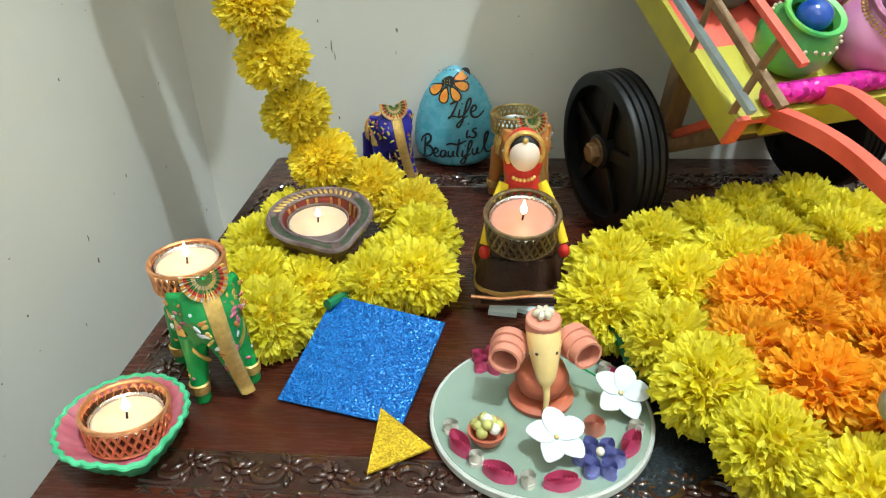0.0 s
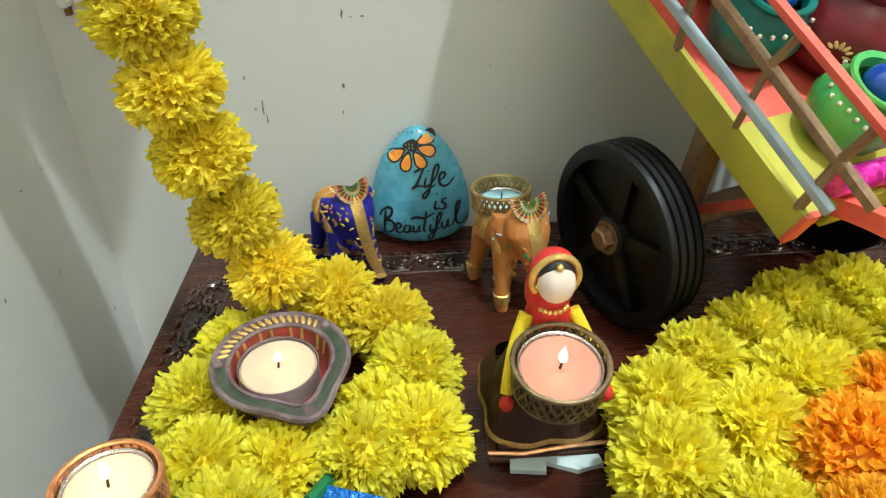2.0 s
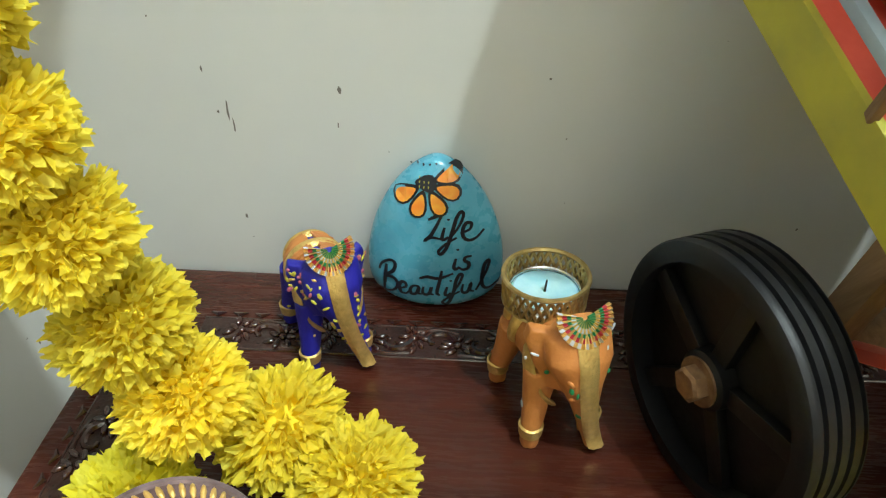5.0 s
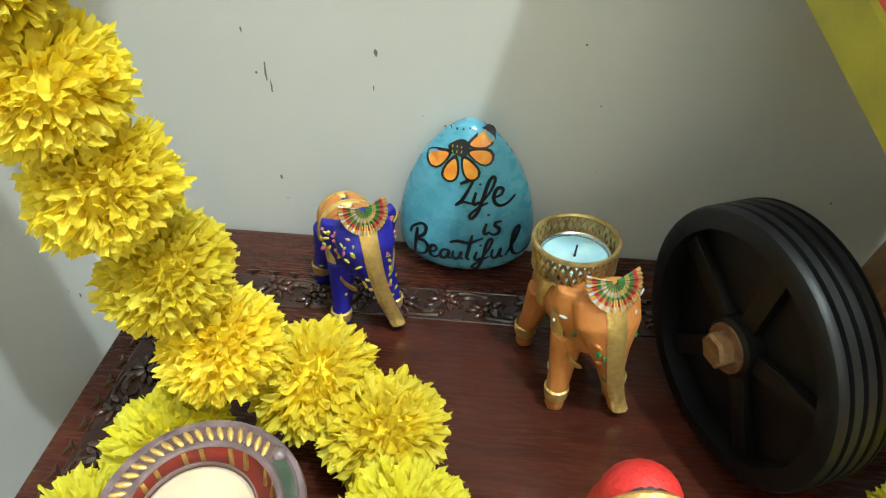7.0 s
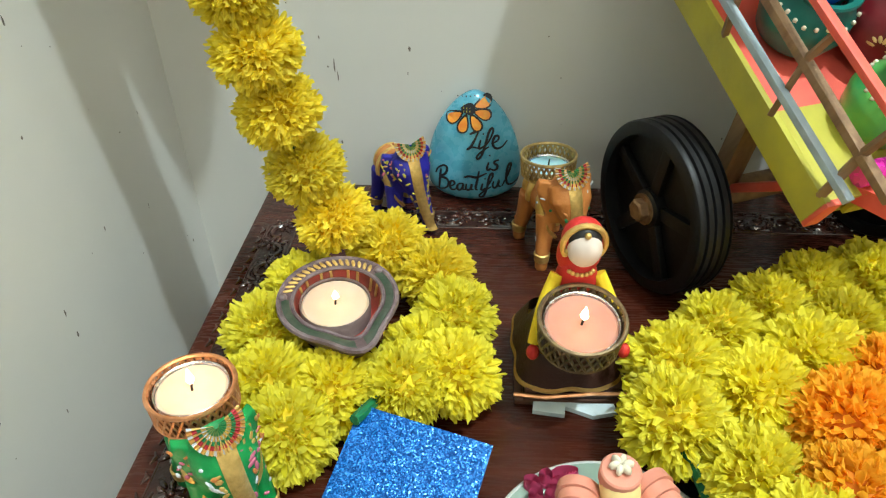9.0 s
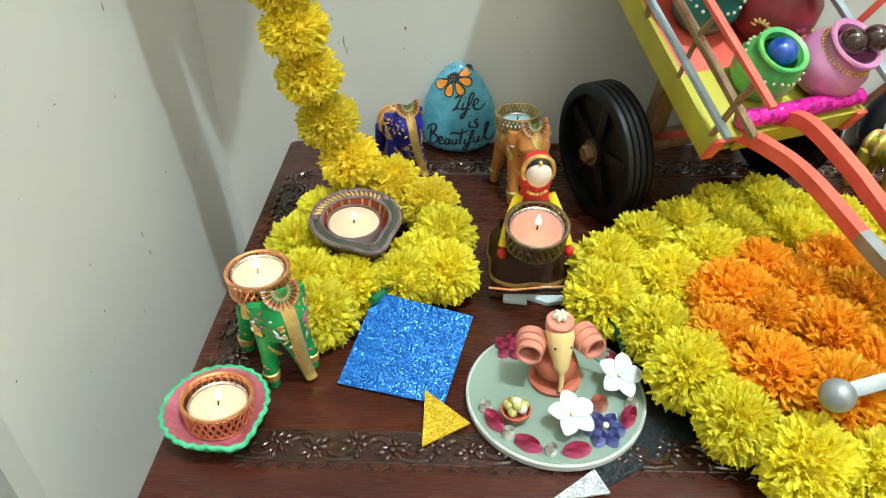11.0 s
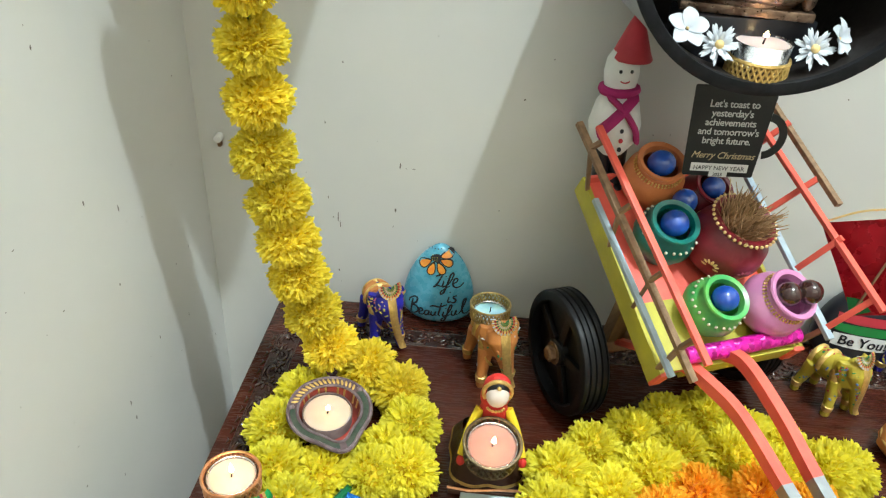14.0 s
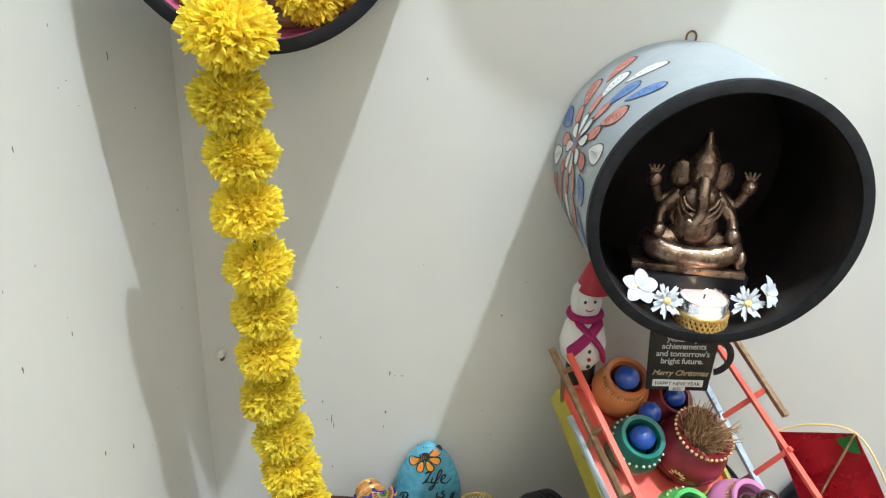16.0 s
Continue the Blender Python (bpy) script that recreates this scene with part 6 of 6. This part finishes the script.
for ring, (n, l0, L, Wd, k) in enumerate(((9, 0.018, 0.026, 0.013, "fol_red"), (8, 0.007, 0.018, 0.011, "white"))):
    for i in range(n):
        a = 2 * math.pi * (i + 0.5 * ring) / n
        px, py = fa + l0 * math.cos(a), fy + l0 * math.sin(a)
        on_shell([petal_shape(px - 0.0008 * math.cos(a), py - 0.0008 * math.sin(a), a, L + 0.0030, Wd + 0.0028)], "petal_outline", "ink", 0.0005 + 0.0004 * ring)
        on_shell([petal_shape(px, py, a, L, Wd)], "painted_petal", k, 0.0007 + 0.0004 * ring)
on_shell([petal_shape(fa - 0.0085, fy, 0, 0.017, 0.017)], "painted_disc", "fol_red", 0.0014)
on_shell([petal_shape(fa - 0.0045, fy, 0, 0.009, 0.009)], "painted_disc", "fol_blue", 0.0017)
for i in range(22):
    r = 2 * math.pi * i / 11 + (0.28 if i >= 11 else 0.0)
    d0, L, Wd = (0.040, 0.030, 0.020) if i < 11 else (0.060, 0.034, 0.018)
    x, yy = fa + d0 * math.cos(r), fy + d0 * math.sin(r)
    if not 0.006 < yy + L * math.sin(r) < DD - 0.014 or not 0.006 < yy < DD - 0.014:
        continue
    k = ("white", "fol_blue", "fol_red")[(i * 2 + i // 11) % 3]
    on_shell([petal_shape(x - 0.0014 * math.cos(r), yy - 0.0014 * math.sin(r), r, L + 0.0030, Wd + 0.0026)], "leaf_outline", "ink", 0.0004)
    on_shell([petal_shape(x, yy, r, L, Wd)], "painted_leaf", k, 0.0006)
    for j in range(5):
        t = 0.18 + 0.14 * j
        px, py = x + L * t * math.cos(r), yy + L * t * math.sin(r)
        for s in (-1, 1):
            on_shell([[(px, py), (px + 0.0010 * math.cos(r), py + 0.0010 * math.sin(r)), (px + 0.0058 * math.cos(r + s * 0.8), py + 0.0058 * math.sin(r + s * 0.8))]], "leaf_vein", "ink", 0.0008)
drum(0.493, 1.528, 0.1060, 0.170, "drum_in", "pale painted drum shelf hung high on the wall", 0.1080)

# bronze seated statue: one plain mesh
b = bmesh.new()
add_box(b, (0.094, 0.036, 0.006), pose(0, 0, 0.003), 0.0015)
add_lathe(b, [(0, 0.006), (0.036, 0.006), (0.038, 0.010), (0.032, 0.014), (0, 0.015)], Matrix.Diagonal((1, 0.5, 1, 1)), 36)
for sx in (-1, 1):
    add_tube(b, smooth_line([(sx * 0.010, 0.000, 0.024), (sx * 0.033, -0.006, 0.021), (sx * 0.020, -0.018, 0.017), (-sx * 0.010, -0.020, 0.016)], 5), [0.0115, 0.0115, 0.0112, 0.011, 0.0108, 0.0104, 0.010, 0.0097, 0.0094, 0.009, 0.0085, 0.008, 0.0075, 0.007, 0.0065, 0.006], 12)
    add_tube(b, smooth_line([(sx * 0.016, 0, 0.056), (sx * 0.028, -0.004, 0.044), (sx * 0.030, -0.012, 0.036)], 4), [0.0068, 0.0066, 0.0062, 0.0058, 0.0055, 0.0052, 0.005, 0.0048, 0.0046], 10)
    add_tube(b, smooth_line([(sx * 0.015, 0.003, 0.058), (sx * 0.030, 0.002, 0.052), (sx * 0.037, -0.002, 0.064)], 4), [0.006, 0.006, 0.0056, 0.0053, 0.005, 0.0048, 0.0046, 0.0044, 0.0042], 10)
    add_ball(b, (0.0064, 0.0055, 0.0060), pose(sx * 0.038, -0.003, 0.068), 0, 12)
    for j in range(4):
        add_tube(b, [(sx * 0.038, -0.003, 0.070), (sx * 0.038 + 0.006 * (j - 1.5) / 1.5, -0.003, 0.079)], [0.0016, 0.0008], 6)
    add_ball(b, (0.0065, 0.0065, 0.0060), pose(sx * 0.030, -0.015, 0.033), 0, 12)
    add_ball(b, (0.0098, 0.0032, 0.0110), pose(sx * 0.0175, 0.001, 0.0735, 0, sx * -10, sx * 24), 0, 16)
add_ball(b, (0.0205, 0.0150, 0.0180), pose(0, -0.004, 0.036), 0, 22)
add_ball(b, (0.0190, 0.0120, 0.0160), pose(0, 0, 0.053), 0, 20)
add_ball(b, (0.0120, 0.0120, 0.0120), pose(0, -0.003, 0.0740), 0, 18)
add_tube(b, smooth_line([(0, -0.012, 0.073), (0, -0.0185, 0.062), (0.001, -0.0205, 0.050), (-0.005, -0.0225, 0.042), (-0.0095, -0.0215, 0.044)], 4), [0.0062 - 0.00022 * i for i in range(17)], 12)
add_lathe(b, [(0.0125, 0.078), (0.0130, 0.0805), (0.0120, 0.0830), (0.0125, 0.0860), (0.0100, 0.0900), (0.0085, 0.0930), (0.0055, 0.0975), (0.0040, 0.1000), (0.0022, 0.1040), (0.0026, 0.1060), (0, 0.1090)], pose(0, -0.001, 0), 28)
for j in range(3):
    add_tube(b, [(0.0140 * (1 + 0.18 * j) * math.sin(t), -0.0125 - 0.004 * math.cos(t) - 0.001 * j, 0.060 - 0.010 * (1 + 0.5 * j) * math.cos(t)) for t in [math.radians(-85 + 17 * i) for i in range(11)]], 0.0011, 6)
add_tube(b, [(0.018 * math.cos(t) - 0.003, -0.012 - 0.004 * math.sin(t), 0.045 + 0.014 * math.sin(t)) for t in [math.radians(150 + 20 * i) for i in range(9)]], 0.0014, 6)
add_ball(b, (0.005, 0.006, 0.008), pose(0.041, -0.012, 0.0135), 0, 10)
for j in range(12):
    add_ball(b, 0.0020, pose(-0.030 + 0.0055 * j, -0.0185 + 0.00022 * (j - 5.5) ** 2, 0.0105), 0, 6)
statue = link(b, "statue", "bronze")
statue.matrix_world = pose(0.4490, -0.1180, 0.8720, 0, 0, -8) @ Matrix.Diagonal((0.95, 1, 1.07, 1))
tagged(statue, "antique bronze seated statue on a plinth inside the drum", "statue")
pl = thing("plinth", pose(0.4500, -0.1180, 0.8395, 0, 0, 5), "low black block under the bronze statue", "plinth")
b = bmesh.new()
add_box(b, (0.092, 0.038, 0.0320), pose(0, 0, 0.0160), 0.001)
part("block", b, "ink", pl)

ch = thing("candle_holder", pose(0.4590, -0.1480, 0.8365, 3, 0, 0), "gold lattice ring holding a tin tealight inside the drum", "candle holder")
lc = lattice_cup(ch, Matrix(), 0.0205, 0.0125, "gold", 24, 0.98)
tealight(lc, pose(-0.0005, 0, 0.0050), 0.0190, 0.0190, "wax_pale", True, 0.0015, "tin", 0.45)
fresh_flower(pose(0.4060, -0.1480, 0.8640, 50, -6, 15), "white periwinkle flower resting inside the drum", 5, 0.0150, 0.0125)
fresh_flower(pose(0.5070, -0.1480, 0.8650, 62, 0, 50), "white periwinkle flower resting beside the candle", 5, 0.0140, 0.0110)
for x, z in ((0.4275, 0.8560), (0.4905, 0.8580)):
    t = thing("chrysanthemum", pose(x, -0.1540, z, 62, 0, 0), "small white many-petalled flower beside the candle", "flower", "white chrysanthemums")
    for i in range(34):
        ring = i % 3
        a, L = 2.4 * i, (0.0150, 0.0126, 0.0092)[ring]
        b = bmesh.new()
        add_ball(b, (L / 2, 0.0015, 0.0006), pose(L / 2 * math.cos(a), L / 2 * math.sin(a), 0.0013 * ring + 0.001, 0, 0, math.degrees(a)) @ pose(0, 0, 0, 0, -12 - 12 * ring, 0), 0, 8)
        part("petal", b, "white_petal", t)
    b = bmesh.new()
    add_ball(b, (0.0032, 0.0032, 0.0022), pose(0, 0, 0.0035), 0, 10)
    part("flower_centre", b, "cream", t, "pale yellow centre")

d2r = drum(0.122, 1.135, 0.0985, 0.190, "drum_pink", "drum shelf with black rim and magenta inside", 0.0965)
pile = thing("marigold_garland", pose(0.12, -0.15, 1.044), "yellow marigold garland heaped inside the upper drum", "garland")
for p, s in (((0.032, -0.012, 0.030), 0.9), ((0.058, 0.0, 0.042), 0.9), ((-0.045, -0.010, 0.036), 0.85), ((0.075, 0.01, 0.066), 0.9), ((0.02, 0.045, 0.034), 0.9)):
    bloom(pile, YEL, p, (frng.uniform(-0.4, 0.4), -0.6, 1), s)
wb = thing("wooden_ornament", pose(0.132, -0.100, 1.046), "carved tan wooden ornament among flowers in the upper drum", "ornament")
b = bmesh.new()
add_lathe(b, [(0, 0), (0.026, 0), (0.028, 0.004), (0.024, 0.010), (0.027, 0.014), (0.020, 0.022), (0.012, 0.040), (0, 0.045)], Matrix(), 32, 0, lambda a: 1 + 0.05 * abs(math.sin(8 * a)))
part("dome", b, "raw_wood", wb)

# ---- candle light ----
bpy.context.view_layer.update()
for i, (c, at, power) in enumerate(CANDLES):
    p = c.matrix_world @ at
    lamp("candle_light", "POINT", power, (1.0, 0.62, 0.30), Matrix.Translation(p), 0.003)
